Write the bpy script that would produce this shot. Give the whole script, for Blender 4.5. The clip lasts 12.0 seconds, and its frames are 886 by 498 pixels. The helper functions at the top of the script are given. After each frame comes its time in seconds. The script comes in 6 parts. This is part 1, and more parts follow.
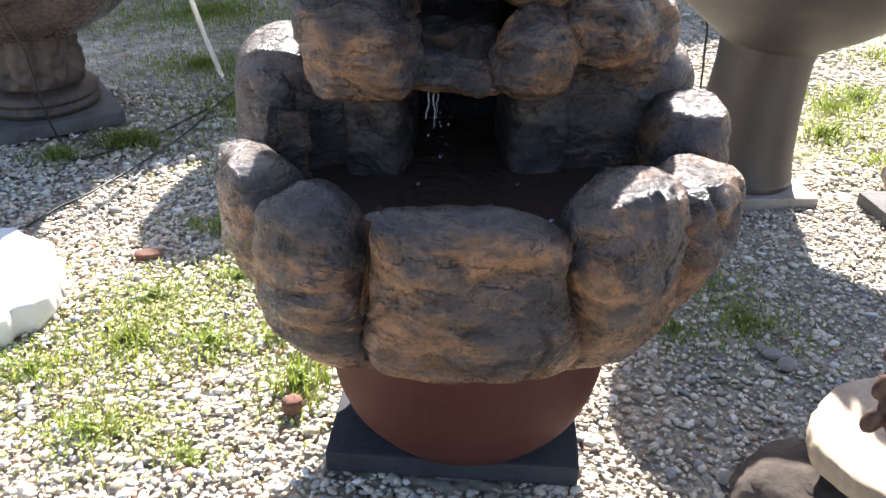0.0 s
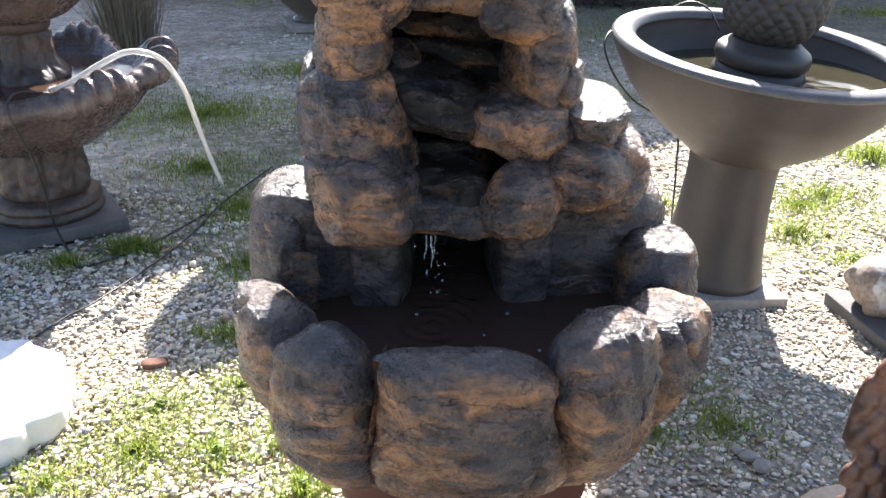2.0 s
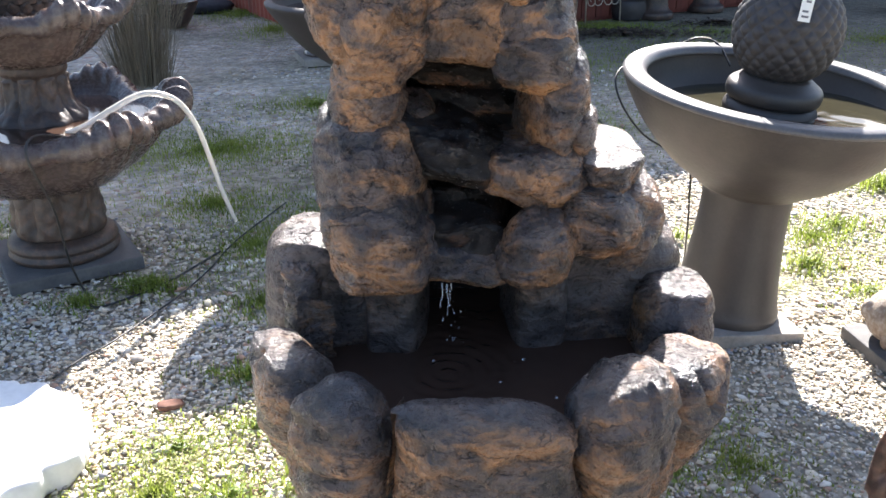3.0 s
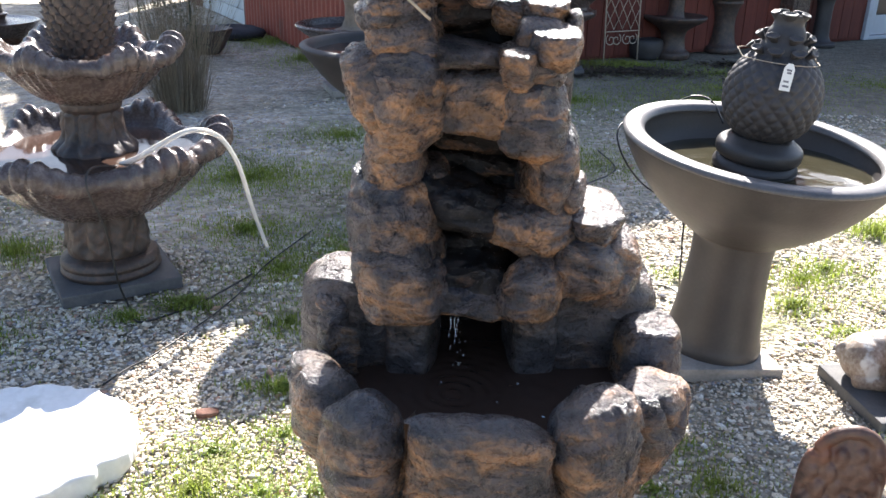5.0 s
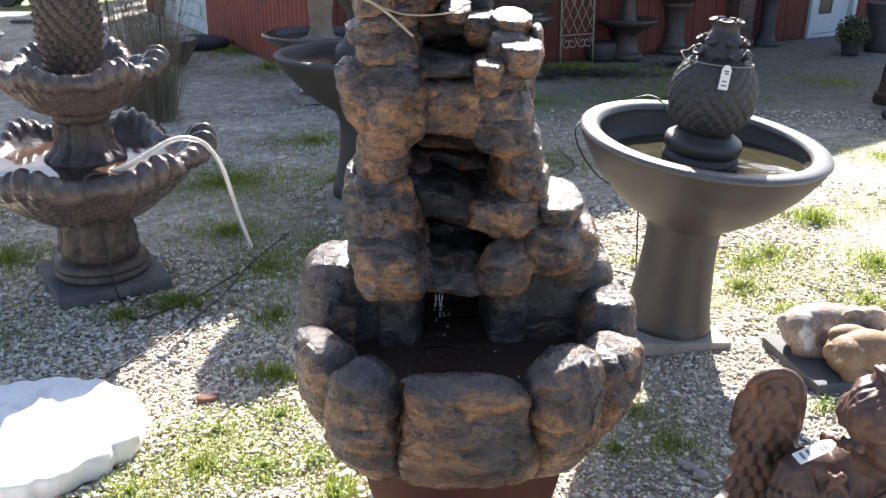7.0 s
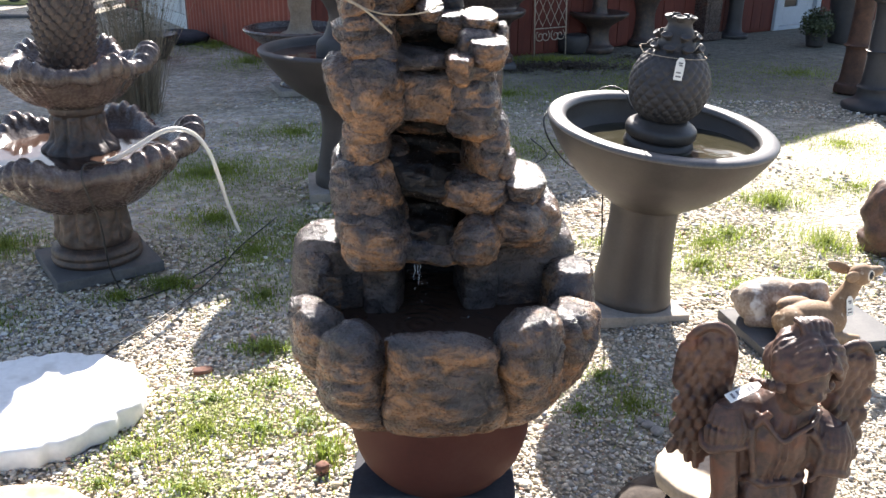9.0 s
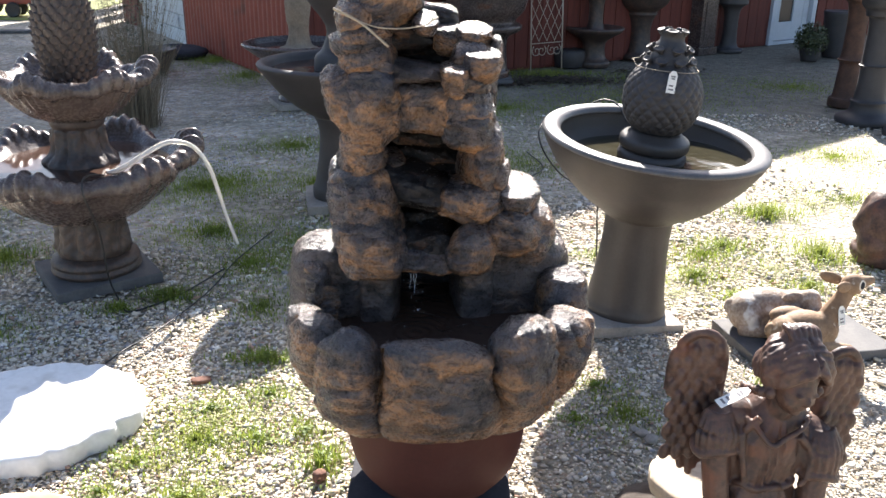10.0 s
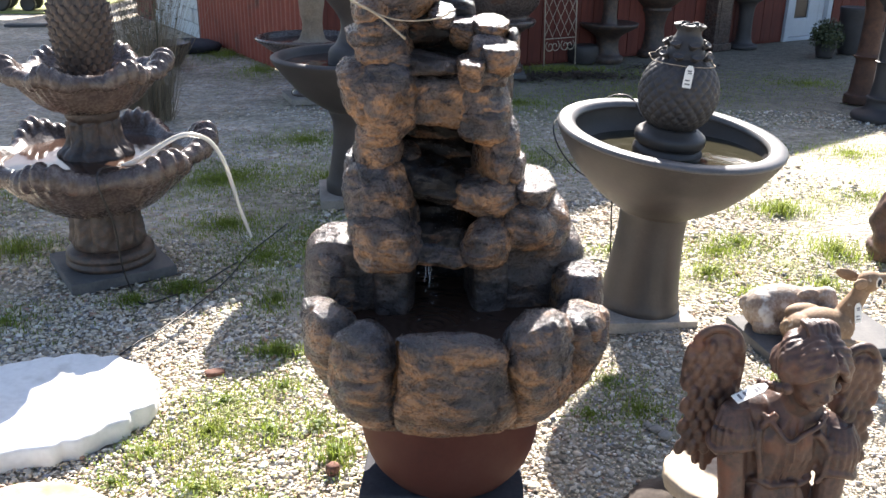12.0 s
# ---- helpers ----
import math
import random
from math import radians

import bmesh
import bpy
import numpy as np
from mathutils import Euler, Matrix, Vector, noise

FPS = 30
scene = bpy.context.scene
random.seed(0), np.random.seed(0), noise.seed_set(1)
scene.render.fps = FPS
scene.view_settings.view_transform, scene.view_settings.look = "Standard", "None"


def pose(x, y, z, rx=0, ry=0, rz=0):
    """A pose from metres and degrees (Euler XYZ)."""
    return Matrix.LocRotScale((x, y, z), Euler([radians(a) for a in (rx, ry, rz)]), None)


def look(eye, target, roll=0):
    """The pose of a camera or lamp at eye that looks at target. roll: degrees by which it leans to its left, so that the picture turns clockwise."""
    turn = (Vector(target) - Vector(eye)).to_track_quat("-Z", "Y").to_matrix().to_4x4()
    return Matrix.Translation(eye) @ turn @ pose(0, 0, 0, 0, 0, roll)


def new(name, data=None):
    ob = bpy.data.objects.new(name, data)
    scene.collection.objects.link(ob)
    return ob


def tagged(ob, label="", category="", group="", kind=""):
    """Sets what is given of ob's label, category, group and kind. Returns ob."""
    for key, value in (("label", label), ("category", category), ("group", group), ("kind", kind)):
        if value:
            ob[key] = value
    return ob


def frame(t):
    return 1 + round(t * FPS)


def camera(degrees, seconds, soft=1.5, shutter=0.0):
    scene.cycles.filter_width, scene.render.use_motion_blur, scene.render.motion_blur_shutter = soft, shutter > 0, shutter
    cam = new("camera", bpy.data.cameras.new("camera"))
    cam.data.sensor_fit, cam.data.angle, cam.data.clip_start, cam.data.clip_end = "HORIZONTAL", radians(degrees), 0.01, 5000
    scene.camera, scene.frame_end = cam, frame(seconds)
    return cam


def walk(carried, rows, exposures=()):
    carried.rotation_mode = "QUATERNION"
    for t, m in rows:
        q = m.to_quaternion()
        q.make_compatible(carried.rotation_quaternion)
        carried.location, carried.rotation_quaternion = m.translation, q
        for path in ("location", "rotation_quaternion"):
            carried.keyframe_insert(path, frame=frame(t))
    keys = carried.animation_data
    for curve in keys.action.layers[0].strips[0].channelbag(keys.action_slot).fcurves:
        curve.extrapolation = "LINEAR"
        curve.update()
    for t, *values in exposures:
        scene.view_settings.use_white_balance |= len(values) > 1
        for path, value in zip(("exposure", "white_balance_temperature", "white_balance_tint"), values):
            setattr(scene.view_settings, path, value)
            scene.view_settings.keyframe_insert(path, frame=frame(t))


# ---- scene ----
cam = camera(54.3, 12.0)
PATH = [
    (0, (0.051, 0.041, 1.256), (0.017, 1.777, 0.264), 0.9),
    (0.5, (0.038, -0.005, 1.295), (0.02, 1.739, 0.317), 1.3),
    (1, (0.031, -0.024, 1.338), (0.026, 1.725, 0.366), 0.9),
    (1.5, (0.031, -0.028, 1.386), (0.033, 1.755, 0.479), 1.3),
    (2, (0.027, -0.043, 1.42), (0.027, 1.77, 0.576), 0.8),
    (2.5, (0.019, -0.043, 1.45), (0.002, 1.788, 0.646), 0.7),
    (3, (0.019, -0.032, 1.459), (-0.008, 1.806, 0.669), -0.1),
    (3.2, (0.019, -0.031, 1.466), (-0.002, 1.807, 0.676), 0.8),
    (4.8, (0.032, -0.257, 1.609), (-0.015, 1.597, 0.859), 1.6),
    (5, (0.038, -0.299, 1.616), (-0.03, 1.556, 0.872), 1.4),
    (5.5, (0.053, -0.398, 1.652), (-0.046, 1.463, 0.927), 1.2),
    (6, (0.035, -0.473, 1.665), (-0.037, 1.398, 0.96), 0.2),
    (6.5, (0.012, -0.531, 1.667), (-0.005, 1.332, 0.94), 0.3),
    (7, (-0.005, -0.574, 1.674), (0.012, 1.287, 0.94), 0.7),
    (8.8, (-0.004, -0.809, 1.712), (0.053, 1.043, 0.957), 1.4),
    (9, (-0.004, -0.825, 1.719), (0.062, 1.029, 0.971), 0.7),
    (9.5, (0.001, -0.855, 1.721), (0.076, 1.006, 0.992), 1.7),
    (10, (0.001, -0.867, 1.72), (0.072, 0.999, 1.003), 0.7),
    (10.5, (-0.002, -0.868, 1.712), (0.061, 0.999, 0.998), 1.2),
    (11, (-0.004, -0.877, 1.71), (0.049, 0.991, 0.996), 0.8),
    (11.5, (-0.008, -0.877, 1.71), (0.042, 0.989, 0.994), 1.3),
    (12, (-0.011, -0.864, 1.711), (0.035, 0.999, 0.985), 0.8),
]
walk(cam, [(t, look(eye, target, roll)) for t, eye, target, roll in PATH], [(0, 2.14, 6420, 13), (1.5, 2.28, 6360, 13), (3, 2.31, 6300, 13), (5, 2.18, 6300, 13), (7, 2.08, 6360, 13), (9, 2.0, 6450, 13), (12, 1.98, 6450, 13)])

# ---- light: low-ish spring sun from behind the building ----
SUN_EL, SUN_X = 36.5, 0.135
world = bpy.data.worlds.new("sky")
scene.world = world
world.use_nodes = True
wn = world.node_tree
sky = wn.nodes.new("ShaderNodeTexSky")
sky.sky_type, sky.sun_disc = "NISHITA", False
sky.sun_elevation, sky.sun_rotation = radians(SUN_EL), math.atan2(SUN_X, 1.0)
sky.dust_density = 1.5
wn.nodes["Background"].inputs[1].default_value = 0.067
wn.links.new(sky.outputs[0], wn.nodes["Background"].inputs[0])
sun = new("sun", bpy.data.lights.new("sun", "SUN"))
sun.data.energy, sun.data.angle, sun.data.color = 5.0, radians(0.53), (1.0, 0.95, 0.87)
_c = math.cos(radians(SUN_EL))
sun.matrix_world = look(Vector((SUN_X * _c, _c, math.sin(radians(SUN_EL)))) * 20, (0, 0, 0))


# ---- materials ----
def mat(name, cols, scale=6.0, rough=0.8, bump=0.3, fine=60.0, metal=0.0, stretch=(1, 1, 1), blotch=None, vary=0.0,
        island=False, spec=0.5, fine_mix=0.35, bump_dist=0.01, obj=True):
    """cols: colours from dark to light along a noise; blotch: (colour, scale, threshold) for stains; vary: per-object value shift."""
    m = bpy.data.materials.new(name)
    m.use_nodes = True
    nt = m.node_tree
    n, l = nt.nodes, nt.links
    bsdf = n["Principled BSDF"]
    tc = n.new("ShaderNodeTexCoord")
    mp = n.new("ShaderNodeMapping")
    mp.inputs["Scale"].default_value = stretch
    l.new(tc.outputs["Object"], mp.inputs[0])
    big = n.new("ShaderNodeTexNoise")
    big.inputs["Scale"].default_value, big.inputs["Detail"].default_value, big.inputs["Roughness"].default_value = scale, 6, 0.62
    small = n.new("ShaderNodeTexNoise")
    small.inputs["Scale"].default_value, small.inputs["Detail"].default_value = fine, 5
    for q in (big, small):
        l.new(mp.outputs[0], q.inputs["Vector"])
    mix = n.new("ShaderNodeMix")
    mix.inputs[0].default_value = fine_mix
    l.new(big.outputs[0], mix.inputs[2])
    l.new(small.outputs[0], mix.inputs[3])
    ramp = n.new("ShaderNodeValToRGB")
    el = ramp.color_ramp.elements
    k = len(cols)
    while len(el) < k:
        el.new(0.5)
    for i, c in enumerate(cols):
        el[i].position = 0.33 + 0.34 * i / max(1, k - 1)
        el[i].color = (*c, 1)
    l.new(mix.outputs[0], ramp.inputs[0])
    col = ramp.outputs[0]
    if blotch:
        bc, bs, th = blotch
        bn = n.new("ShaderNodeTexNoise")
        bn.inputs["Scale"].default_value, bn.inputs["Detail"].default_value = bs, 4
        l.new(mp.outputs[0], bn.inputs["Vector"])
        br = n.new("ShaderNodeMapRange")
        br.inputs[1].default_value, br.inputs[2].default_value = th, th + 0.12
        l.new(bn.outputs[0], br.inputs[0])
        bm_ = n.new("ShaderNodeMix")
        bm_.data_type = "RGBA"
        l.new(br.outputs[0], bm_.inputs[0])
        l.new(col, bm_.inputs[6])
        bm_.inputs[7].default_value = (*bc, 1)
        col = bm_.outputs[2]
    if vary:
        src = n.new("ShaderNodeNewGeometry").outputs["Random Per Island"] if island else n.new("ShaderNodeObjectInfo").outputs["Random"]
        vr = n.new("ShaderNodeMapRange")
        vr.inputs[3].default_value, vr.inputs[4].default_value = 1 - vary, 1 + vary
        l.new(src, vr.inputs[0])
        hs = n.new("ShaderNodeHueSaturation")
        l.new(vr.outputs[0], hs.inputs["Value"])
        l.new(col, hs.inputs["Color"])
        col = hs.outputs[0]
    l.new(col, bsdf.inputs["Base Color"])
    rr = n.new("ShaderNodeMapRange")
    rr.inputs[3].default_value, rr.inputs[4].default_value = max(0.02, rough - 0.12), min(1, rough + 0.12)
    l.new(small.outputs[0], rr.inputs[0])
    l.new(rr.outputs[0], bsdf.inputs["Roughness"])
    bsdf.inputs["Metallic"].default_value = metal
    bsdf.inputs["Specular IOR Level"].default_value = spec
    if bump:
        bp = n.new("ShaderNodeBump")
        bp.inputs["Strength"].default_value, bp.inputs["Distance"].default_value = bump, bump_dist
        l.new(mix.outputs[0], bp.inputs["Height"])
        l.new(bp.outputs[0], bsdf.inputs["Normal"])
    return m


def thin_leaf(m, share=0.5):
    """Makes a leaf material let light through."""
    nt = m.node_tree
    n, l = nt.nodes, nt.links
    bsdf, out = n["Principled BSDF"], n["Material Output"]
    tr, mx = n.new("ShaderNodeBsdfTranslucent"), n.new("ShaderNodeMixShader")
    l.new(bsdf.inputs["Base Color"].links[0].from_socket, tr.inputs[0])
    mx.inputs[0].default_value = share
    l.new(bsdf.outputs[0], mx.inputs[1])
    l.new(tr.outputs[0], mx.inputs[2])
    l.new(mx.outputs[0], out.inputs[0])
    return m


def gravel_mat(name, bed=False):
    """Pale mixed pebbles: a colour for each pebble, or cells of such colours for the bed beneath and beyond."""
    m = bpy.data.materials.new(name)
    m.use_nodes = True
    nt = m.node_tree
    n, l = nt.nodes, nt.links
    bsdf = n["Principled BSDF"]
    ramp = n.new("ShaderNodeValToRGB")
    ramp.color_ramp.interpolation = "CONSTANT" if not bed else "LINEAR"
    cols = [(0.0, (0.26, 0.22, 0.17)), (0.10, (0.55, 0.48, 0.39)), (0.32, (0.41, 0.37, 0.32)), (0.44, (0.62, 0.54, 0.42)),
            (0.66, (0.46, 0.37, 0.26)), (0.78, (0.68, 0.64, 0.57)), (0.91, (0.30, 0.29, 0.30)), (0.97, (0.38, 0.24, 0.17))]
    el = ramp.color_ramp.elements
    while len(el) < len(cols):
        el.new(0.5)
    for e, (p, c) in zip(el, cols):
        e.position, e.color = p, (*c, 1)
    tc = n.new("ShaderNodeTexCoord")
    nz = n.new("ShaderNodeTexNoise")
    nz.inputs["Detail"].default_value = 5
    l.new(tc.outputs["Object"], nz.inputs["Vector"])
    bp = n.new("ShaderNodeBump")
    if bed:
        vo = n.new("ShaderNodeTexVoronoi")
        vo.inputs["Scale"].default_value = 34
        l.new(tc.outputs["Object"], vo.inputs["Vector"])
        sep = n.new("ShaderNodeSeparateColor")
        l.new(vo.outputs["Color"], sep.inputs[0])
        l.new(sep.outputs[0], ramp.inputs[0])
        nz.inputs["Scale"].default_value = 1.3
        dirt = n.new("ShaderNodeValToRGB")
        dirt.color_ramp.elements[0].position, dirt.color_ramp.elements[1].position = 0.30, 0.52
        xyz = n.new("ShaderNodeSeparateXYZ")
        l.new(tc.outputs["Object"], xyz.inputs[0])
        side = n.new("ShaderNodeMapRange")
        side.inputs[1].default_value, side.inputs[2].default_value = -1.5, 2.0
        side.inputs[3].default_value, side.inputs[4].default_value = -0.09, 0.10
        l.new(xyz.outputs[0], side.inputs[0])
        sod = n.new("ShaderNodeMath")
        sod.operation = "ADD"
        l.new(nz.outputs[0], sod.inputs[0])
        l.new(side.outputs[0], sod.inputs[1])
        l.new(sod.outputs[0], dirt.inputs[0])
        mx = n.new("ShaderNodeMix")
        mx.data_type = "RGBA"
        gn = n.new("ShaderNodeTexNoise")
        gn.inputs["Scale"].default_value, gn.inputs["Detail"].default_value = 22, 6
        l.new(tc.outputs["Object"], gn.inputs["Vector"])
        soil = n.new("ShaderNodeValToRGB")
        soil.color_ramp.elements[0].position, soil.color_ramp.elements[0].color = 0.35, (0.20, 0.175, 0.125, 1)
        soil.color_ramp.elements[1].position, soil.color_ramp.elements[1].color = 0.65, (0.46, 0.41, 0.315, 1)
        l.new(gn.outputs[0], soil.inputs[0])
        sc = n.new("ShaderNodeMath")
        sc.operation = "MULTIPLY"
        sc.inputs[1].default_value = 0.85
        l.new(dirt.outputs[0], sc.inputs[0])
        l.new(sc.outputs[0], mx.inputs[0])
        # towards the barn: darker earth, with the barn's shade painted into its colour
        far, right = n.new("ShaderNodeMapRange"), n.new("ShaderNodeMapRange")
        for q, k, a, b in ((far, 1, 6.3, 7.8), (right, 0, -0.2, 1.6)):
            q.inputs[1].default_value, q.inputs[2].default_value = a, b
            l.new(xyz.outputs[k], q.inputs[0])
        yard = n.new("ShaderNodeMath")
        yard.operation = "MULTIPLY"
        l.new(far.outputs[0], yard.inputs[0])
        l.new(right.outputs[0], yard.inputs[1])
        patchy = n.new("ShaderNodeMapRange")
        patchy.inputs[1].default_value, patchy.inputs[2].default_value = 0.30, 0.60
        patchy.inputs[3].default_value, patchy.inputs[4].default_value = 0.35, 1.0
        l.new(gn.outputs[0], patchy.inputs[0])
        earth_shade_mask = n.new("ShaderNodeMath")
        earth_shade_mask.operation = "MULTIPLY"
        l.new(yard.outputs[0], earth_shade_mask.inputs[0])
        l.new(patchy.outputs[0], earth_shade_mask.inputs[1])
        earth_shade = n.new("ShaderNodeMix")
        earth_shade.data_type = "RGBA"
        l.new(earth_shade_mask.outputs[0], earth_shade.inputs[0])
        l.new(mx.outputs[2], earth_shade.inputs[6])
        earth_shade.inputs[7].default_value = (0.135, 0.125, 0.095, 1)
        l.new(ramp.outputs[0], mx.inputs[6])
        l.new(soil.outputs[0], mx.inputs[7])
        spots = n.new("ShaderNodeTexNoise")
        spots.inputs["Scale"].default_value, spots.inputs["Detail"].default_value, spots.inputs["Roughness"].default_value = 7, 8, 0.72
        l.new(tc.outputs["Object"], spots.inputs["Vector"])
        tone, mott = n.new("ShaderNodeMapRange"), n.new("ShaderNodeHueSaturation")
        tone.inputs[1].default_value, tone.inputs[2].default_value = 0.34, 0.66
        tone.inputs[3].default_value, tone.inputs[4].default_value = 0.62, 1.28
        l.new(spots.outputs[0], tone.inputs[0])
        l.new(tone.outputs[0], mott.inputs["Value"])
        l.new(earth_shade.outputs[2], mott.inputs["Color"])
        l.new(mott.outputs[0], bsdf.inputs["Base Color"])
        l.new(vo.outputs["Distance"], bp.inputs["Height"])
        bp.invert = True
        bp.inputs["Strength"].default_value, bp.inputs["Distance"].default_value = 0.9, 0.02
    else:
        geo = n.new("ShaderNodeNewGeometry")
        l.new(geo.outputs["Random Per Island"], ramp.inputs[0])
        nz.inputs["Scale"].default_value = 90
        hs = n.new("ShaderNodeHueSaturation")
        vr = n.new("ShaderNodeMapRange")
        vr.inputs[3].default_value, vr.inputs[4].default_value = 0.8, 1.42
        l.new(nz.outputs[0], vr.inputs[0])
        l.new(vr.outputs[0], hs.inputs["Value"])
        l.new(ramp.outputs[0], hs.inputs["Color"])
        l.new(hs.outputs[0], bsdf.inputs["Base Color"])
        l.new(nz.outputs[0], bp.inputs["Height"])
        bp.inputs["Strength"].default_value, bp.inputs["Distance"].default_value = 0.3, 0.003
    l.new(bp.outputs[0], bsdf.inputs["Normal"])
    bsdf.inputs["Roughness"].default_value = 0.85
    return m


def water_mat(name, col, rough=0.04):
    m = mat(name, [col, tuple(c * 1.3 for c in col)], 5, rough, 0.06, 14, bump_dist=0.02)
    m.node_tree.nodes["Principled BSDF"].inputs["IOR"].default_value = 1.33
    return m


def glass_mat(name, col=(1, 1, 1), rough=0.05, ior=1.3, through_light=0.8):
    m = bpy.data.materials.new(name)
    m.use_nodes = True
    b = m.node_tree.nodes["Principled BSDF"]
    b.inputs["Base Color"].default_value = (*col, 1)
    b.inputs["Transmission Weight"].default_value, b.inputs["Roughness"].default_value, b.inputs["IOR"].default_value = through_light, rough, ior
    return m


def rock_mat(name, dark, mid, rust, rough, bump, rust_at=0.52, gloss=0.5):
    """Painted cast rock: a charcoal wash with brown and rust brushed over the faces in bent streaks, thin dark creases and fine grit."""
    m = bpy.data.materials.new(name)
    m.use_nodes = True
    nt = m.node_tree
    n, l = nt.nodes, nt.links
    bsdf = n["Principled BSDF"]

    def noise_at(vec, sc, de, ro, kind=None):
        q = n.new("ShaderNodeTexNoise")
        q.inputs["Scale"].default_value, q.inputs["Detail"].default_value, q.inputs["Roughness"].default_value = sc, de, ro
        l.new(vec, q.inputs["Vector"])
        if kind:
            q.noise_type = kind
            q.inputs["Offset"].default_value, q.inputs["Gain"].default_value = 1.0, 1.5
        return q.outputs[0]

    def remap(src, a, b, c=0.0, d=1.0):
        q = n.new("ShaderNodeMapRange")
        q.interpolation_type = "SMOOTHSTEP"
        for k, val in enumerate((a, b, c, d)):
            q.inputs[k + 1].default_value = val
        l.new(src, q.inputs[0])
        return q.outputs[0]

    def maths(op, a, b, c=None):
        q = n.new("ShaderNodeMath")
        q.operation = op
        for k, val in enumerate((a, b, c)):
            if val is None:
                continue
            if isinstance(val, float):
                q.inputs[k].default_value = val
            else:
                l.new(val, q.inputs[k])
        return q.outputs[0]

    def blend(fac, a, b):
        q = n.new("ShaderNodeMix")
        q.data_type = "RGBA"
        l.new(fac, q.inputs[0])
        for k, val in ((6, a), (7, b)):
            if isinstance(val, tuple):
                q.inputs[k].default_value = (*val, 1)
            else:
                l.new(val, q.inputs[k])
        return q.outputs[2]

    tc, info, geo = n.new("ShaderNodeTexCoord"), n.new("ShaderNodeObjectInfo"), n.new("ShaderNodeNewGeometry")
    shift = n.new("ShaderNodeVectorMath")
    shift.operation = "MULTIPLY_ADD"
    l.new(info.outputs["Random"], shift.inputs[0])
    shift.inputs[1].default_value = (7.3, 4.1, 9.7)
    l.new(tc.outputs["Object"], shift.inputs[2])
    warp = n.new("ShaderNodeTexNoise")
    warp.inputs["Scale"].default_value, warp.inputs["Detail"].default_value = 6.0, 2
    l.new(shift.outputs[0], warp.inputs["Vector"])
    bent = n.new("ShaderNodeVectorMath")
    bent.operation = "MULTIPLY_ADD"
    l.new(warp.outputs["Color"], bent.inputs[0])
    bent.inputs[1].default_value = (0.06, 0.06, 0.08)
    l.new(shift.outputs[0], bent.inputs[2])
    mp = n.new("ShaderNodeMapping")
    mp.inputs["Scale"].default_value = (0.85, 0.85, 1.8)
    l.new(bent.outputs[0], mp.inputs[0])
    streak = noise_at(mp.outputs[0], 8, 9, 0.70)
    patch = noise_at(bent.outputs[0], 5.0, 6, 0.62)
    fine = noise_at(bent.outputs[0], 110, 5, 0.65)
    wisp = noise_at(mp.outputs[0], 24, 8, 0.72)
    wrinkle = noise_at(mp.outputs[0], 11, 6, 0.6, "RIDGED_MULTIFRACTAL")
    crease = noise_at(mp.outputs[0], 6.5, 5, 0.6)
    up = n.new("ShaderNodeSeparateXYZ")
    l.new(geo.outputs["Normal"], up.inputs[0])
    # less rust on the faces that point up
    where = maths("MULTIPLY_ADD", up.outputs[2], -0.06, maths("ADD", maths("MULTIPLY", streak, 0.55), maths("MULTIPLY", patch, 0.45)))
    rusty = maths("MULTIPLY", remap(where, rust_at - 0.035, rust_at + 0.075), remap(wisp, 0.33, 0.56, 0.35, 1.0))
    browned = remap(maths("ADD", maths("MULTIPLY", patch, 0.6), maths("MULTIPLY", wisp, 0.4)), 0.40, 0.60)
    col = blend(rusty, blend(browned, dark, mid), rust)
    line = remap(maths("ABSOLUTE", maths("SUBTRACT", crease, 0.5), None), 0.0, 0.012)
    col = blend(remap(line, 0.0, 1.0, 0.30, 1.0), tuple(c * 0.3 for c in dark), col)
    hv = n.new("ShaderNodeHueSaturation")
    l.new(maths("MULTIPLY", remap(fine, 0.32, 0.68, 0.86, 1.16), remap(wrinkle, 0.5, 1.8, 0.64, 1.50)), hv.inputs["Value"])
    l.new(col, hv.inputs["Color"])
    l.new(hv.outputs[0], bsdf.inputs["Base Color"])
    l.new(remap(fine, 0.25, 0.75, rough - 0.10, rough + 0.16), bsdf.inputs["Roughness"])
    bsdf.inputs["Specular IOR Level"].default_value = gloss
    h = maths("MULTIPLY_ADD", wrinkle, 0.20, maths("ADD", maths("MULTIPLY", wisp, 0.42), maths("MULTIPLY", fine, 0.12)))
    h = maths("MULTIPLY_ADD", line, 0.10, maths("MULTIPLY_ADD", streak, 0.40, h))
    bp = n.new("ShaderNodeBump")
    bp.inputs["Strength"].default_value, bp.inputs["Distance"].default_value = bump, 0.024
    l.new(h, bp.inputs["Height"])
    l.new(bp.outputs[0], bsdf.inputs["Normal"])
    return m


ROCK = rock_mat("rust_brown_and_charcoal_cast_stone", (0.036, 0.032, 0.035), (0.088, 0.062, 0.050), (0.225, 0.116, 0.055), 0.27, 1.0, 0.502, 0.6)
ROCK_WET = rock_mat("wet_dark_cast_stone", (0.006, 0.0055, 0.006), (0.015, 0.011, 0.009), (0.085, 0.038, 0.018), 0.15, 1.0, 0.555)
# foot stones and lip: damp stone painted lighter to offset the deep shade
ROCK_DAMP_LIFTED = rock_mat("lifted_damp_brown_cast_stone", (0.044, 0.036, 0.034), (0.100, 0.074, 0.062), (0.18, 0.105, 0.068), 0.30, 1.0, 0.54, 0.5)
